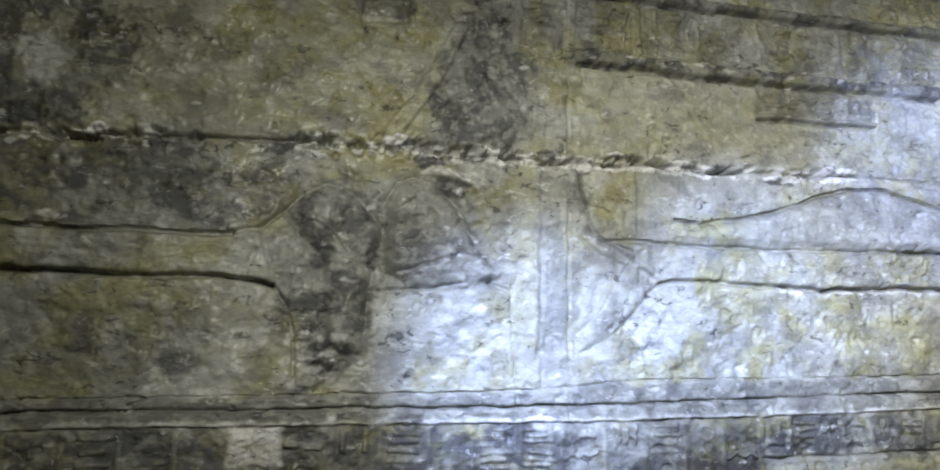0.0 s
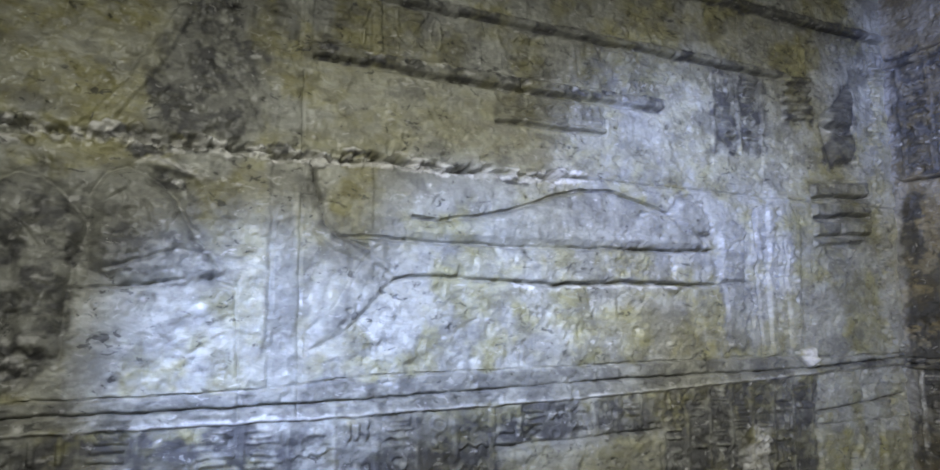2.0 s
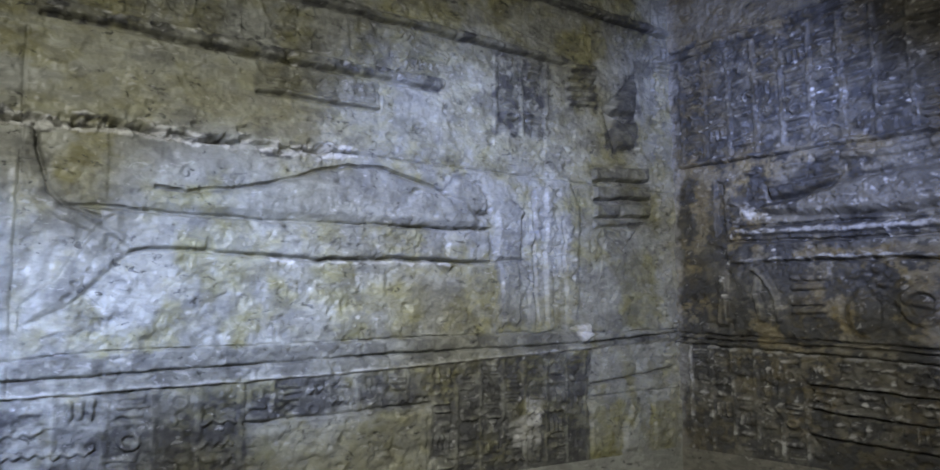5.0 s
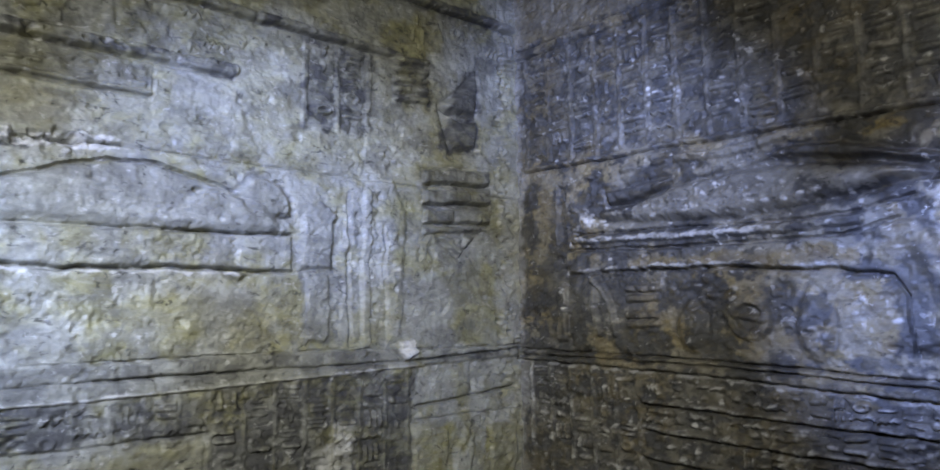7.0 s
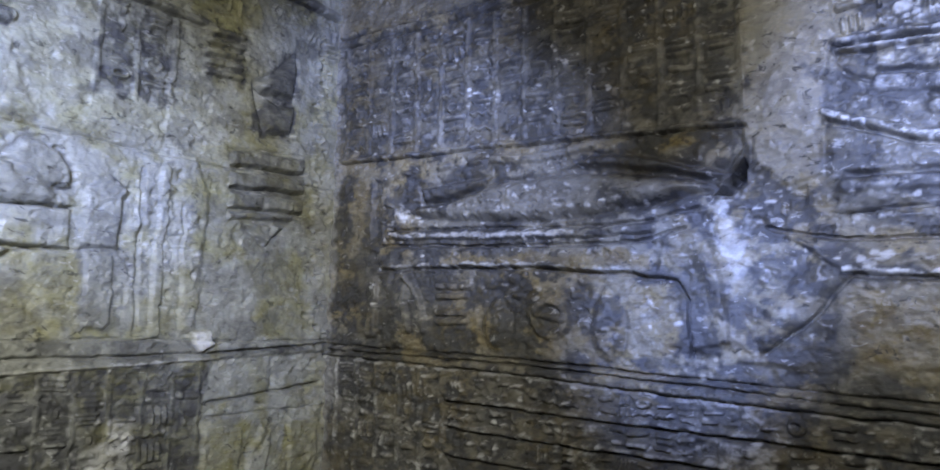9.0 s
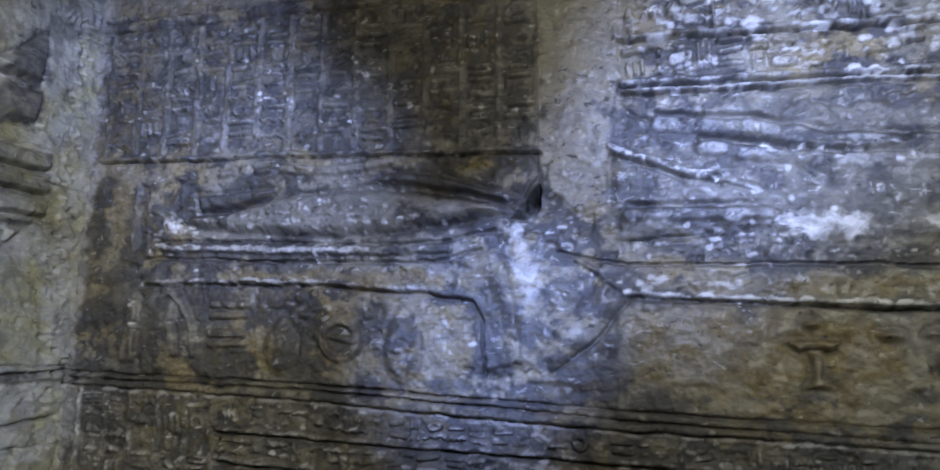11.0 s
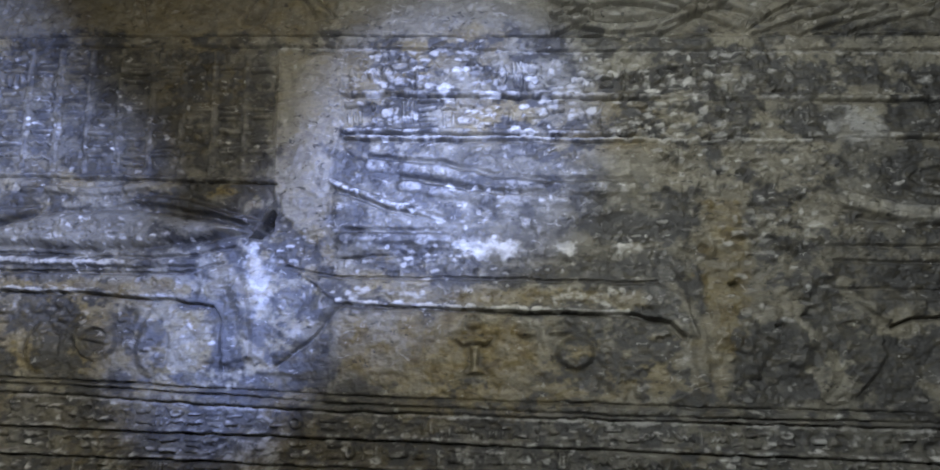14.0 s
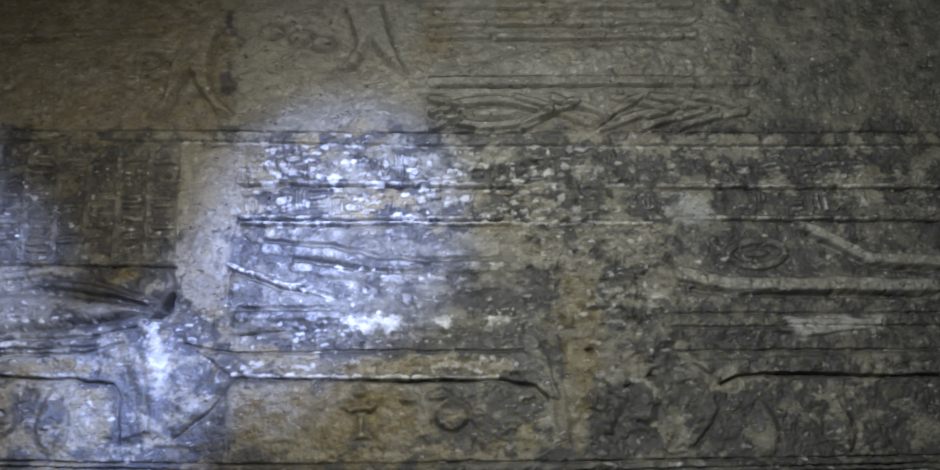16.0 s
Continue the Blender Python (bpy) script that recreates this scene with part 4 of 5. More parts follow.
b.stain(oval(0.752, 1.592, 0.055, 0.055), 0, 1.0, 0.02, 0.01)
for u in (1.18, 0.86, 0.67):
    b.raise_(oval(u, 1.655, 0.02, 0.016, 8), 0.007, 0.01, sign())

# second lion bed
bed = b.piece("lion_bed", 0, "flaked lion bed in pale and sooty stone relief", "relief", "lion beds on the walls")
rail, hind, fore, paw = (b.piece(q, bed) for q in ("bed_rail", "hind_leg", "fore_leg", "paw"))
hi2 = [(0.16, 1.800), (0.055, 1.774), (-0.078, 1.758), (-0.24, 1.755), (-0.625, 1.739), (-0.96, 1.722)]
lo2 = [(0.004, 1.679), (-0.316, 1.658), (-0.62, 1.640), (-0.87, 1.628), (-0.99, 1.601), (-1.025, 1.562)]
b.raise_(hi2 + [(-1.05, 1.68), (-1.07, 1.55)] + lo2[::-1] + [(0.07, 1.74)], 0.009, 0.012, rail)
b.cut(hi2, 0.008, 0.010)
b.cut(lo2, 0.011, 0.016)
b.raise_([(0.207, 1.545), (0.165, 1.61), (0.124, 1.663), (0.048, 1.742), (0.008, 1.717), (-0.012, 1.677), (0.083, 1.567), (0.185, 1.505)], 0.006, 0.03, hind, 0.002, 0.001)
b.raise_([(0.25, 1.505), (0.12, 1.49), (0.09, 1.470), (0.26, 1.470)], 0.006, 0.02, paw)
b.cut([(-0.012, 1.677), (0.035, 1.62), (0.083, 1.567), (0.185, 1.500)], 0.008, 0.010)
b.raise_([(-1.03, 1.66), (-1.09, 1.66), (-1.10, 1.42), (-1.05, 1.42)], 0.007, 0.015, fore)
lying = b.piece("lying_form", 0, "flaked pale wrapped form lying on a lion bed", "relief")
b.raise_([(0.02, 2.055), (-0.08, 2.020), (-0.17, 1.985), (-0.24, 1.972), (-0.33, 1.938), (-0.55, 1.895), (-0.80, 1.865), (-0.92, 1.835), (-0.80, 1.79), (-0.48, 1.806), (-0.24, 1.823), (0.01, 1.83), (0.03, 1.93)], 0.006, 0.03, lying, 0.003)
b.bare = 0.8
b.strip([(0.023, 2.062), (-0.079, 2.022), (-0.17, 1.982), (-0.236, 1.970), (-0.324, 1.934)], 0.009, 0.010, 0.007, lying)
b.cut([(0.023, 2.042), (-0.079, 2.000), (-0.17, 1.962), (-0.236, 1.950)], 0.010, 0.012)
b.bare = 0.35
for q, (line, half) in enumerate((([(-0.10, 2.115), (-0.328, 2.085), (-0.472, 2.042), (-0.64, 2.020), (-0.90, 2.015)], 0.014), ([(-0.20, 2.045), (-0.375, 2.010), (-0.485, 1.990), (-0.715, 1.975)], 0.012), ([(-0.02, 1.885), (-0.24, 1.875), (-0.42, 1.87)], 0.010))):
    n = b.piece("long_form", 0, "long pale-edged band in raised stone relief", "relief")
    b.strip(line, half * 1.4, 0.007, 0.015, n)
    b.cut([(u, v + half * 1.4 + 0.010) for u, v in line], 0.016, 0.010)
b.raise_([(0.0, 2.195), (-0.05, 2.150), (-0.17, 2.085), (-0.25, 2.06), (-0.12, 2.10), (-0.02, 2.14)], -0.008, 0.014)
b.bare = 0.06
n = b.piece("round_eye", 0, "oval eye shape in raised stone relief", "relief")
b.strip(oval(-0.44, 2.105, 0.045, 0.022, 14) + [(-0.395, 2.105)], 0.010, 0.003, 0.010, n)
b.cut([(0.157, 1.800), (0.10, 1.775), (0.055, 1.760)], 0.010, 0.010)
b.cut([(0.005, 1.822), (-0.12, 1.828), (-0.241, 1.823)], 0.006, 0.009)
# offering stand and lumps under the second bed
stand = b.piece("offering_stand", 0, "small soot-dark offering stand in stone relief", "relief")
n = b.piece("bowl", stand)
b.raise_([(-0.35, 1.575), (-0.478, 1.575), (-0.45, 1.545), (-0.38, 1.545)], 0.010, 0.010, n, 0, 0.005)
n = b.piece("foot", stand)
b.raise_([(-0.400, 1.548), (-0.432, 1.548), (-0.425, 1.49), (-0.448, 1.464), (-0.387, 1.464), (-0.405, 1.49)], 0.010, 0.010, n, 0, 0.005)
b.stain([(-0.35, 1.578), (-0.478, 1.578), (-0.44, 1.545), (-0.425, 1.49), (-0.45, 1.462), (-0.385, 1.462), (-0.405, 1.49), (-0.40, 1.54)], 0, 1.5, 0.008, 0.006, 0.02)
for u, v, p, q in ((-0.572, 1.583, 0.032, 0.018), (-0.67, 1.585, 0.035, 0.014), (-0.71, 1.52, 0.06, 0.05), (-0.415, 1.61, 0.02, 0.014)):
    n = b.piece("lump", 0, "dark worn lump in raised stone relief", "relief")
    b.raise_(oval(u, v, p, q, 12), 0.009, 0.016, n, 0.003, 0.004)
    b.stain(oval(u, v, p * 1.1, q * 1.2, 12), 0, 1.2, 0.015, 0.012, 0.03)

# third bed, beyond the broken ground
bed = b.piece("lion_bed", 0, "end of a dark lion bed in stone relief", "relief", "lion beds on the walls")
rail, tail = b.piece("bed_rail", bed), b.piece("tail", bed)
lo3 = [(-1.613, 1.575), (-1.672, 1.600), (-1.879, 1.596), (-2.098, 1.574), (-2.9, 1.54)]
b.raise_([(-1.50, 1.665), (-2.9, 1.645)] + lo3[::-1], 0.010, 0.012, rail)
b.cut(lo3, 0.011, 0.014)
for v in (1.675, 1.755, 1.80):
    b.cut([(-1.45, v + 0.02), (-1.88, v), (-2.9, v - 0.05)], 0.009, 0.010)
b.raise_([(-1.86, 1.785), (-2.20, 1.775), (-2.19, 1.735), (-1.90, 1.71), (-1.80, 1.745)], 0.010, 0.012, b.piece("pale_flake"))
n = b.piece("round_eye", 0, "oval eye shape in raised stone relief", "relief")
b.strip(oval(-1.80, 2.015, 0.10, 0.045, 18) + [(-1.70, 2.015)], 0.013, 0.009, 0.010, n)
b.raise_(oval(-1.80, 2.015, 0.05, 0.02, 12), 0.008, 0.012, n)
b.strip([(-1.97, 2.105), (-2.05, 2.065), (-2.12, 2.02), (-2.20, 1.975), (-2.5, 1.95)], 0.020, 0.014, 0.012, tail)
b.cut([(-1.99, 2.07), (-2.07, 2.025), (-2.20, 1.94), (-2.5, 1.915)], 0.014, 0.012)
b.strip([(-1.52, 1.96), (-1.66, 1.915), (-1.85, 1.90), (-2.0, 1.895), (-2.4, 1.87)], 0.024, 0.013, 0.014)
b.cut([(-1.56, 1.90), (-1.70, 1.87), (-2.0, 1.855), (-2.4, 1.83)], 0.014, 0.011)
b.raise_([(-1.60, 1.50), (-1.55, 1.43), (-1.49, 1.37), (-1.42, 1.38), (-1.50, 1.48), (-1.58, 1.57)], 0.010, 0.02, b.piece("hind_leg", bed))

# upper register: plaited mat, boat form, striding legs
mat = b.piece("plaited_mat", 0, "panel of crossed plaited bands in stone relief", "relief")
b.raise_([(-0.66, 2.68), (-1.84, 2.632), (-1.85, 2.480), (-0.67, 2.532)], -0.004, 0.008, mat)
def on_mat(u, f):
    """A place on the mat: along the wall, and 0 to 1 from its foot to its head."""
    return (u, 2.535 - 0.046 * (u + 0.67) / -1.18 + 0.125 * f)


def lens_line(u0, u1, sag, n=10):
    """A bowed line from one place of the mat to another."""
    return [on_mat(u0 + (u1 - u0) * k / n, 0.5 + sag * math.sin(math.pi * k / n)) for k in range(n + 1)]


plaits = [lens_line(-0.69, -1.12, 0.42), lens_line(-0.69, -1.12, -0.42)]
plaits += [[on_mat(u0, f0), on_mat((u0 + u1) / 2, (f0 + f1) / 2 + 0.08), on_mat(u1, f1)] for u0, f0, u1, f1 in (
    (-0.69, 0.98, -0.80, 0.60), (-0.69, 0.02, -0.80, 0.40), (-1.00, 0.98, -1.27, 0.10), (-1.02, 0.02, -1.22, 0.80), (-1.14, 0.95, -1.36, 0.30), (-1.28, 0.05, -1.46, 0.92),
    (-1.30, 0.02, -1.62, 0.62), (-1.36, 0.95, -1.60, 0.45), (-1.46, 0.02, -1.74, 0.55), (-1.50, 0.98, -1.70, 0.62), (-1.60, 0.05, -1.84, 0.48), (-1.66, 0.98, -1.84, 0.60))]
for line in plaits:
    n = b.piece("plaited_band", mat)
    b.strip(line, 0.013, 0.012, 0.009, n)
    for off in (-0.018, 0.018):
        b.cut([(x, y + off) for x, y in line], 0.009, 0.009)
b.raise_(lens_line(-0.78, -1.05, 0.22) + lens_line(-0.78, -1.05, -0.22)[::-1], 0.008, 0.015, b.piece("plaited_band", mat), 0.003)
n = b.piece("border_band")
b.strip([(-0.69, 2.722), (-1.90, 2.672)], 0.016, 0.008, 0.007, n)
b.cut([(-0.69, 2.745), (-1.90, 2.695)], 0.008, 0.010)
b.cut([(-0.69, 2.700), (-1.90, 2.650)], 0.007, 0.009)
n = b.piece("boat_form", 0, "long low boat shape in worn stone relief", "relief")
b.raise_([(-0.70, 2.755), (-0.90, 2.80), (-1.15, 2.86), (-1.50, 2.85), (-1.62, 2.80), (-1.85, 2.705)], 0.006, 0.03, n, 0.003)
for v in (2.88, 2.94, 3.01):
    b.strip([(-0.70, v + 0.03), (-1.2, v + 0.01), (-1.70, v - 0.005)], 0.012, 0.007, 0.010)
    b.cut([(-0.70, v + 0.012), (-1.2, v - 0.008), (-1.70, v - 0.022)], 0.008, 0.010)
n = b.piece("striding_form", 0, "striding legs in raised sandstone relief", "relief")
b.raise_([(0.20, 2.98), (0.26, 2.84), (0.285, 2.70), (0.33, 2.625), (0.27, 2.625), (0.235, 2.72), (0.19, 2.80), (0.15, 2.72), (0.09, 2.625), (0.03, 2.625), (0.11, 2.74), (0.12, 2.85), (0.08, 2.98)], 0.010, 0.016, n, 0.003, 0.006)
n = b.piece("striding_form", 0, "striding legs in raised sandstone relief", "relief")
b.raise_([(-0.38, 3.05), (-0.42, 2.88), (-0.36, 2.80), (-0.42, 2.80), (-0.47, 2.90), (-0.54, 2.80), (-0.60, 2.76), (-0.56, 2.88), (-0.52, 3.05)], 0.009, 0.016, n, 0.003, 0.006)
b.raise_([(0.222, 2.81), (0.155, 2.795), (0.155, 2.768), (0.20, 2.772)], -0.012, 0.010)
b.cut([(0.697, 2.95), (0.690, 2.80), (0.667, 2.62)], 0.008, 0.008)
b.strip([(0.72, 2.92), (0.70, 2.62)], 0.008, 0.006, 0.006)
b.cut([(1.55, 2.955), (0.90, 2.955), (0.30, 2.955)], 0.012, 0.012)
b.strip([(1.55, 2.975), (0.90, 2.975), (0.30, 2.975)], 0.012, 0.008, 0.010)
for u, v in ((0.05, 2.93), (-0.10, 2.96), (-0.22, 2.93), (-0.30, 2.90), (0.35, 2.86)):
    b.raise_(oval(u, v, 0.05, 0.03, 10), 0.010, 0.02, sign(), 0.003, 0.006)
b.age(0.004, 0.0026)
# smoothed plaster strip between the text fields, broken ground, rough corner
strip = [(0.205, 2.50), (-0.012, 2.49), (-0.005, 2.24), (0.03, 2.02), (0.03, 1.92), (0.10, 1.90), (0.205, 1.98)]
w = b.box(strip, 0.02)
k = smooth(b.inside(strip, w) / 0.012 + 0.5)
b.H[w] += 0.008 * k + 0.004 * k * fbm(b.U[w], b.V[w], 0.05, 4, 77)
b.L[w][k > 0.5] = b.piece("plaster_strip", 0, "pale smoothed plaster strip")
b.erode([(-0.95, 2.14), (-1.20, 2.50), (-1.42, 2.50), (-1.52, 2.10), (-1.45, 1.40), (-1.12, 1.40), (-1.02, 1.85)], 0.024, 0.10, 0.07)
b.erode([(-1.45, 2.24), (-1.52, 2.25), (-1.72, 2.24), (-1.70, 2.10), (-1.49, 2.10)], 0.006, 0.03, 0.05)
b.erode([(-0.30, 2.0), (-1.0, 1.95), (-1.0, 1.82), (-0.35, 1.82)], 0.009, 0.05, 0.05)
b.erode([(-1.95, 2.78), (-2.9, 2.75), (-2.9, 3.3), (-1.95, 3.3)], 0.010, 0.10)
w = smooth((b.U - 1.585) / 0.04)
b.H += w * 0.006 * fbm(b.U, b.V, 0.05, 4, 45, 0.6)
b.chips_glints([(-0.02, 2.42), (-1.2, 2.36)], 0.045, 230, 0.019, 0.85)
b.chips_glints([(0.0, 2.29), (-1.1, 2.22)], 0.035, 110, 0.016, 0.9)
b.chips_glints([(-0.02, 1.712), (-0.55, 1.690), (-0.95, 1.675)], 0.012, 90, 0.014, 0.8, 0.004)
b.chips_glints([(0.02, 2.06), (-0.17, 1.98), (-0.25, 1.965)], 0.006, 40, 0.010, 1.0)
b.chips_glints([(-0.33, 2.03), (-0.72, 1.99)], 0.008, 30, 0.010, 0.9)
b.chips_glints([(0.3, 1.93), (-0.1, 1.85), (-0.5, 1.80)], 0.05, 90, 0.012, 0.7)
b.chips_glints([(1.35, 1.93), (0.9, 1.93), (0.5, 1.9)], 0.02, 70, 0.012, 0.8)
b.chips_glints([(1.40, 1.96), (1.41, 1.62)], 0.010, 22, 0.010, 0.95)
b.chips_glints([(-0.55, 2.205), (-1.05, 2.178)], 0.003, 26, 0.014, 1.0)
b.chips_glints([(0.8, 1.70), (0.5, 1.60), (0.3, 1.52)], 0.06, 40, 0.012, 0.6)
b.chips_glints([(-1.1, 2.35), (-1.2, 2.0), (-1.3, 1.5)], 0.12, 260, 0.016, 0.55, 0.010)
b.chips_glints([(1.55, 1.32), (-0.5, 1.26), (-2.6, 1.2)], 0.06, 520, 0.011, 0.85, 0.006)
# fine pale bits; those over the text columns and beds paint in glints
b.chips_glints([(1.5, 2.36), (0.25, 2.30)], 0.11, 260, 0.007, 0.9, 0.006)
b.chips_glints([(1.35, 1.90), (0.3, 1.85), (-1.0, 1.78)], 0.07, 220, 0.007, 1.0, 0.005)
b.chips_glints([(-1.0, 2.0), (-2.6, 1.9)], 0.20, 260, 0.009, 0.6, 0.006)
b.chips_glints([(0.9, 2.8), (-2.0, 2.8)], 0.10, 160, 0.008, 0.6, 0.005)
# stains
blotch = fbm(b.U * 0.75, b.V, 0.075, 5, 91, 0.66)
b.S[..., 0] = 0.14 + 0.84 * smooth(0.60 + 2.2 * blotch + 0.6 * fbm(b.U, b.V, 0.4, 3, 93))
b.S[..., 1] = 0.70 * smooth(0.48 + 1.0 * fbm(b.U, b.V, 0.20, 5, 92))
b.S[..., 1] *= 1 - 0.75 * smooth((-0.75 - b.U) / 0.7)
around_form = [(0.02, 2.17), (-0.40, 2.16), (-0.80, 2.10), (-0.98, 1.95), (-0.95, 1.75), (0.02, 1.80)]
b.stain(around_form, 0, 0.72, 0.05, 0.05, 0.06)
b.stain(around_form, 1, 0.12, 0.05, 0.05, 0.06)
b.stain([(-1.54, 2.20), (-2.9, 2.14), (-2.9, 1.66), (-1.56, 1.66)], 0, 0.80, 0.06, 0.05, 0.08)
for band in ([(-1.52, 1.985), (-1.66, 1.935), (-2.0, 1.92), (-2.4, 1.895), (-2.4, 1.85), (-2.0, 1.875), (-1.68, 1.89), (-1.55, 1.93)],
             [(-1.95, 2.125), (-2.07, 2.08), (-2.20, 1.995), (-2.5, 1.97), (-2.5, 1.93), (-2.19, 1.955), (-2.05, 2.04)]):
    b.stain(band, 0, 0.25, 0.015, 0.015, 0.04)
    b.stain(band, 2, 0.22, 0.015, 0.02, 0.04)
b.stain([(1.66, 2.16), (0.21, 2.08), (0.21, 2.52), (1.66, 2.60)], 0, 0.92, 0.04, 0.03, 0.06)
b.stain([(1.66, 1.0), (-2.9, 1.0), (-2.9, 1.26), (1.66, 1.47)], 0, 0.92, 0.03, 0.03, 0.06)
b.stain([(0.40, 1.49), (0.36, 1.66), (0.55, 1.69), (0.85, 1.72), (1.15, 1.73), (1.15, 1.50)], 1, 0.75, 0.03, 0.03, 0.06)
b.stain([(0.40, 1.49), (0.36, 1.66), (0.55, 1.69), (0.54, 1.49)], 0, 0.18, 0.02, 0.02, 0.05)
b.stain([(1.15, 1.79), (0.45, 1.76), (0.45, 1.73), (1.15, 1.755)], 1, 0.85, 0.015, 0.015, 0.05)
b.stain([(1.15, 1.79), (0.45, 1.76), (0.45, 1.73), (1.15, 1.755)], 0, 0.25, 0.015, 0.015, 0.05)
b.stain([(0.45, 2.07), (0.21, 2.06), (0.21, 2.02), (0.45, 2.04)], 1, 0.9, 0.02, 0.02, 0.05)
b.stain([(0.0, 1.45), (-0.62, 1.42), (-0.62, 1.62), (0.0, 1.66)], 1, 0.85, 0.05, 0.05, 0.08)
b.stain([(0.0, 1.45), (-0.62, 1.42), (-0.62, 1.62), (0.0, 1.66)], 0, 0.22, 0.05, 0.05, 0.08)
b.stain([(-0.05, 1.73), (-0.90, 1.70), (-0.90, 1.65), (-0.05, 1.69)], 1, 0.7, 0.02, 0.02, 0.06)
b.stain([(-0.05, 1.73), (-0.90, 1.70), (-0.90, 1.65), (-0.05, 1.69)], 0, 0.28, 0.02, 0.02, 0.06)
b.stain([(0.36, 1.80), (-0.02, 1.70), (0.2, 1.50), (0.33, 1.50)], 1, 0.5, 0.04, 0.03, 0.06)
b.stain(leaf, 0, 0.38, 0.03, 0.02, 0.05)
b.stain(strip, 0, 0.12, 0.03, 0.03, 0.04)
b.stain(strip, 2, 0.13, 0.03, 0.03, 0.04)
b.stain(strip, 1, 0.40, 0.03, 0.03, 0.04)
b.stain([(0.02, 2.19), (-0.30, 2.10), (-0.25, 2.06), (-0.02, 2.10)], 0, 0.9, 0.03, 0.02, 0.05)
b.stain([(0.02, 2.03), (-0.20, 1.95), (-0.25, 1.85), (0.05, 1.85)], 0, 0.8, 0.03, 0.02, 0.05)
for form in ([(-0.362, 1.862), (-0.479, 1.868), (-0.556, 1.852), (-0.538, 1.813), (-0.384, 1.824)], [(-0.655, 1.840), (-0.725, 1.848), (-0.705, 1.812)],
             [(-0.847, 1.849), (-0.925, 1.836), (-0.916, 1.81), (-0.852, 1.822)], [(1.335, 1.945), (1.250, 1.943), (1.246, 1.915), (1.329, 1.918)]):
    b.stain(form, 2, 0.85, 0.012, 0.018, 0.025)
    b.stain(form, 0, 0.05, 0.012, 0.018, 0.025)
b.stain([(0.280, 1.872), (0.227, 1.836), (0.215, 1.718), (0.245, 1.632), (0.262, 1.752)], 2, 0.45, 0.03, 0.035, 0.03)
b.stain([(0.280, 1.872), (0.227, 1.836), (0.215, 1.718), (0.245, 1.632), (0.262, 1.752)], 0, 0.15, 0.03, 0.03, 0.03)
b.stain([(-1.86, 1.785), (-2.20, 1.775), (-2.19, 1.735), (-1.90, 1.71)], 2, 0.5, 0.02, 0.015, 0.05)
b.stain(oval(-1.60, 2.17, 0.09, 0.055, 12), 2, 0.4, 0.05, 0.05, 0.06)
b.stain([(-0.98, 2.45), (-1.50, 2.45), (-1.55, 1.42), (-1.0, 1.45)], 1, 0.16, 0.10, 0.06, 0.1)
b.stain([(-1.12, 1.95), (-1.22, 1.97), (-1.24, 1.60), (-1.12, 1.40), (-1.05, 1.50)], 1, 0.85, 0.04, 0.04, 0.08)
b.stain([(-1.12, 1.95), (-1.22, 1.97), (-1.24, 1.60), (-1.12, 1.40), (-1.05, 1.50)], 0, 0.30, 0.04, 0.04, 0.08)
b.stain([(1.66, 2.63), (-0.62, 2.56), (-0.62, 3.3), (1.66, 3.3)], 1, 0.55, 0.03, 0.03, 0.08)
b.stain([(1.66, 2.63), (0.05, 2.58), (0.05, 3.3), (1.66, 3.3)], 0, 0.25, 0.03, 0.03, 0.08)
b.stain([(0.05, 2.58), (-0.65, 2.55), (-0.65, 3.3), (0.05, 3.3)], 0, 0.12, 0.06, 0.05, 0.08)
b.stain([(0.05, 2.58), (-0.65, 2.55), (-0.65, 3.3), (0.05, 3.3)], 1, 0.10, 0.06, 0.05, 0.08)
b.stain([(-0.65, 2.55), (-1.85, 2.50), (-1.85, 3.3), (-0.65, 3.3)], 0, 0.35, 0.06, 0.05, 0.08)
b.stain([(-1.85, 2.50), (-2.9, 2.45), (-2.9, 3.3), (-1.85, 3.3)], 0, 0.62, 0.08, 0.05, 0.08)
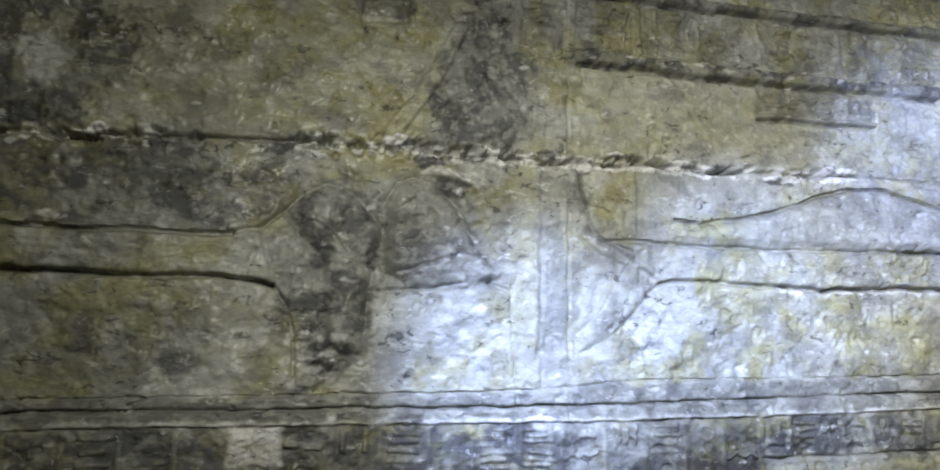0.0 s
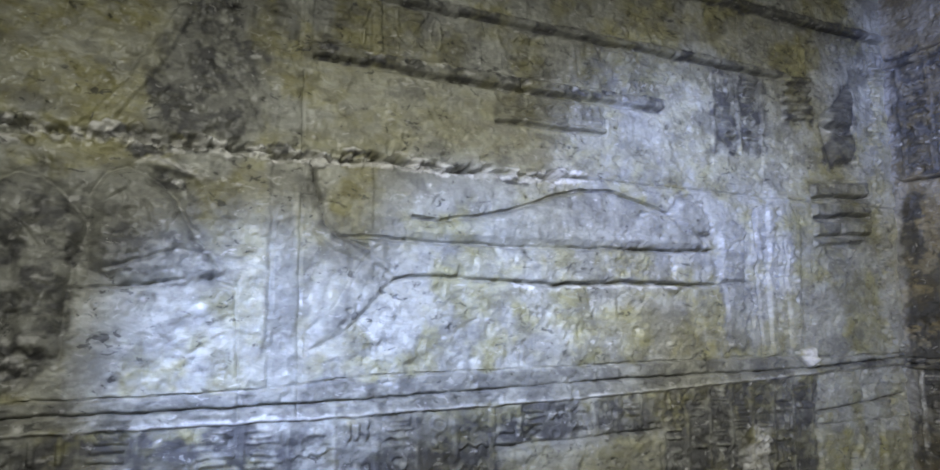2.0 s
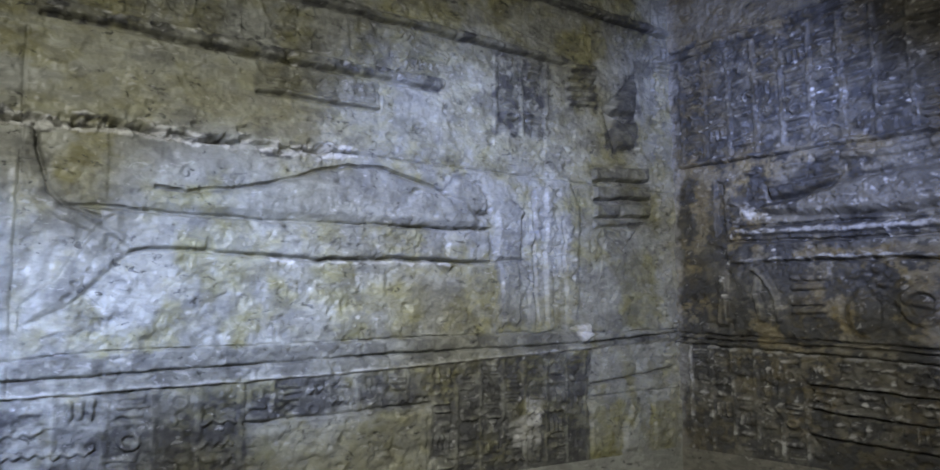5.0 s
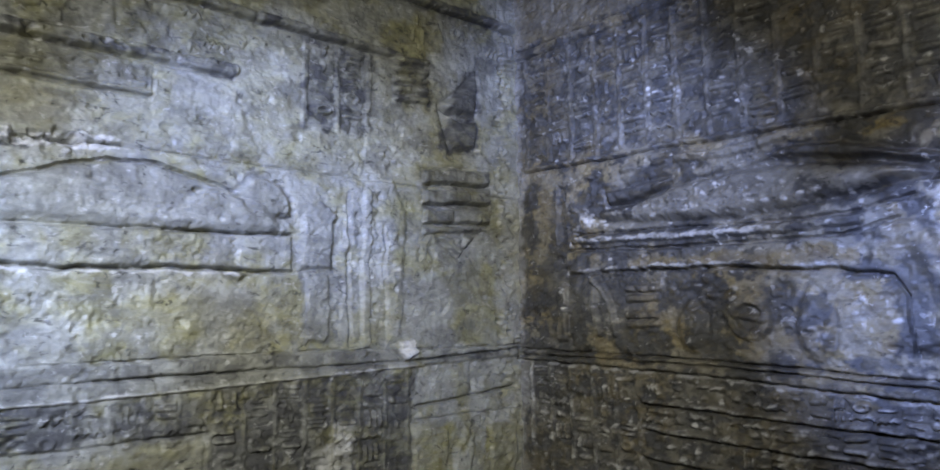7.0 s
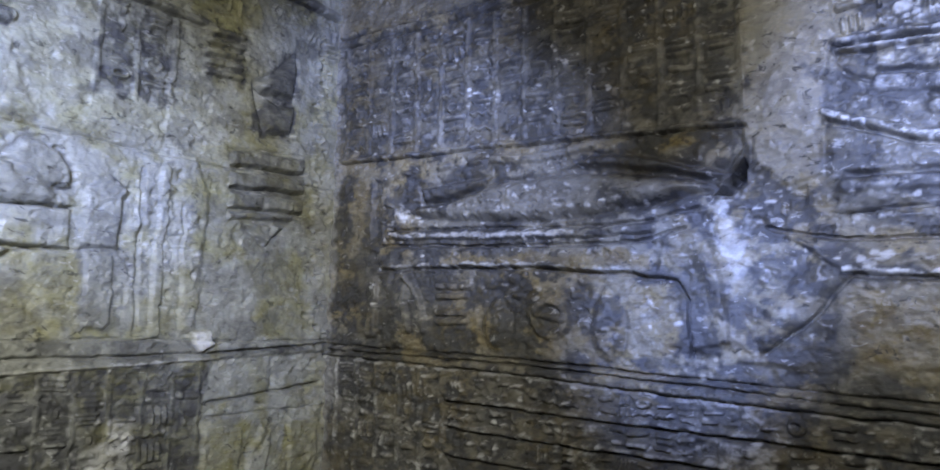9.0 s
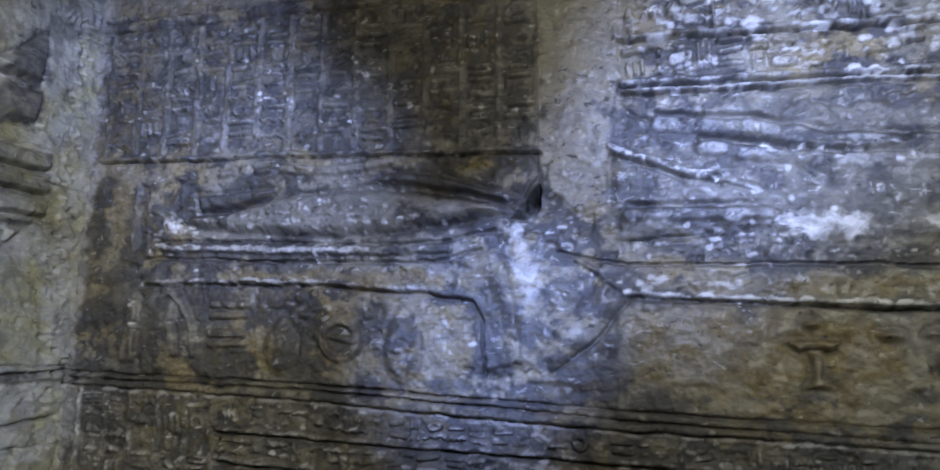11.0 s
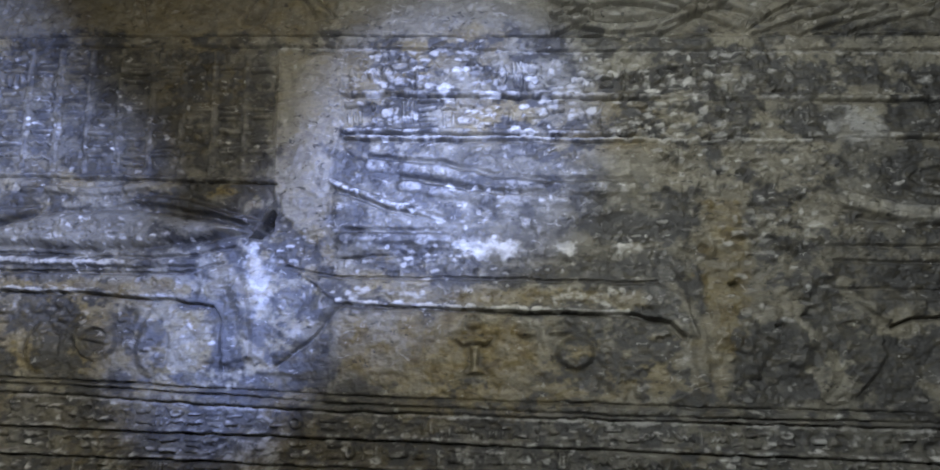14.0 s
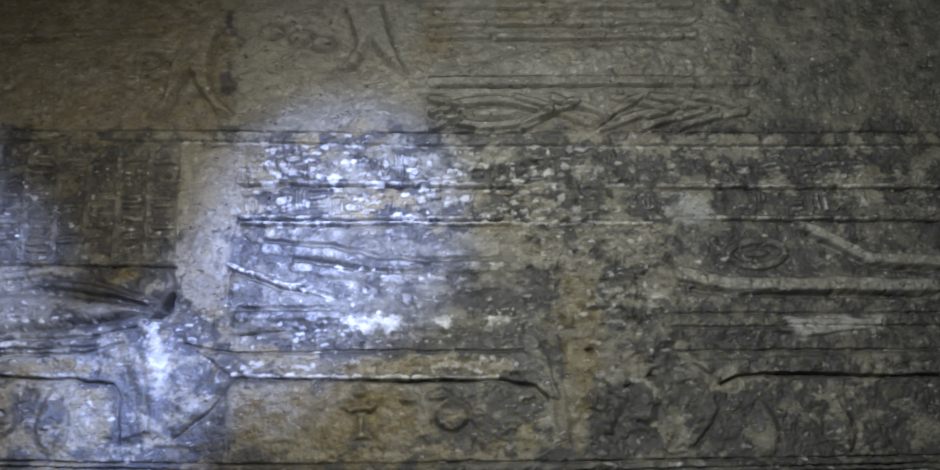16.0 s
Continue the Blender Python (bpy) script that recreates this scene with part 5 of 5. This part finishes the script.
# dark forms; shade of the hole and deep hollows is put into their stain
for form in ([(0.290, 1.898), (0.246, 1.938), (0.203, 1.976), (0.200, 1.918), (0.237, 1.893)], [(0.584, 1.901), (0.468, 1.863), (0.342, 1.897), (0.364, 1.921), (0.467, 1.905), (0.574, 1.95)], [(0.311, 1.943), (0.287, 2.001), (0.243, 2.005), (0.249, 1.942), (0.29, 1.917)],
             [(0.70, 2.035), (0.62, 2.050), (0.53, 2.052), (0.416, 2.0), (0.318, 1.943), (0.418, 1.955), (0.531, 1.985)], [(0.394, 1.69), (0.321, 1.658), (0.29, 1.498), (0.341, 1.498), (0.367, 1.6)],
             [(1.326, 1.862), (0.933, 1.845), (0.708, 1.823), (0.93, 1.813), (1.322, 1.834)], [(-0.719, 1.936), (-0.879, 1.947), (-0.989, 1.912), (-0.997, 1.851), (-0.871, 1.854), (-0.73, 1.881)],
             [(-0.427, 1.793), (-0.693, 1.78), (-0.95, 1.791), (-0.93, 1.731), (-0.455, 1.738)], [(-0.344, 2.060), (-0.74, 2.045), (-0.801, 2.060), (-0.783, 2.030), (-0.436, 2.030)],
             [(-0.165, 1.945), (-0.276, 1.893), (-0.305, 1.819), (-0.211, 1.821), (-0.116, 1.889)], [(1.346, 2.02), (1.005, 2.005), (1.135, 1.93), (1.357, 1.946)],
             [(-1.618, 2.077), (-1.795, 2.09), (-1.979, 2.021), (-1.925, 1.924), (-1.658, 1.935)], [(-1.576, 1.744), (-1.863, 1.77), (-1.852, 1.694), (-1.569, 1.687)],
             [(-1.203, 1.607), (-1.352, 1.601), (-1.383, 1.38), (-1.253, 1.367), (-1.152, 1.461)], [(0.066, 2.192), (-0.15, 2.12), (-0.30, 2.06), (-0.25, 2.05), (0.0, 2.10)]):
    b.stain(form, 0, 1.5, 0.022, 0.030, 0.05)
    b.raise_(form, -0.003, 0.03)
b.stain([(1.46, 2.10), (1.39, 2.06), (1.39, 1.52), (1.50, 1.52)], 0, 0.9, 0.03, 0.02, 0.05)
b.stain([(1.66, 1.0), (1.60, 1.0), (1.60, 3.2), (1.66, 3.2)], 2, 0.3, 0.03, 0.03, 0.06)
# flaked pale edges of rails and ruled bands, with their lit rims painted in
for line, half, amount in (([(u, v + 0.010) for u, v in lo2[:4]], 0.0045, 0.9), ([(u, v + 0.010) for u, v in lo1[:5]], 0.004, 0.6), ([(-0.011, 2.216), (-0.493, 2.190), (-1.45, 2.144)], 0.004, 0.5),
                           (run(b3, 1.5, -2.8, 30, -0.006), 0.003, 0.40), (run(bu, 0.2, -2.4, 20, -0.006), 0.003, 0.45), ([(1.36, 1.868), (0.996, 1.845), (0.672, 1.828)], 0.005, 0.6)):
    b.stain([(u, v + half) for u, v in line] + [(u, v - half) for u, v in line[::-1]], 2, amount, 0.005, 0.008, 0.025)
b.S[..., 0] = np.clip(0.5 + 1.35 * (b.S[..., 0] - 0.5), 0, 1.3)
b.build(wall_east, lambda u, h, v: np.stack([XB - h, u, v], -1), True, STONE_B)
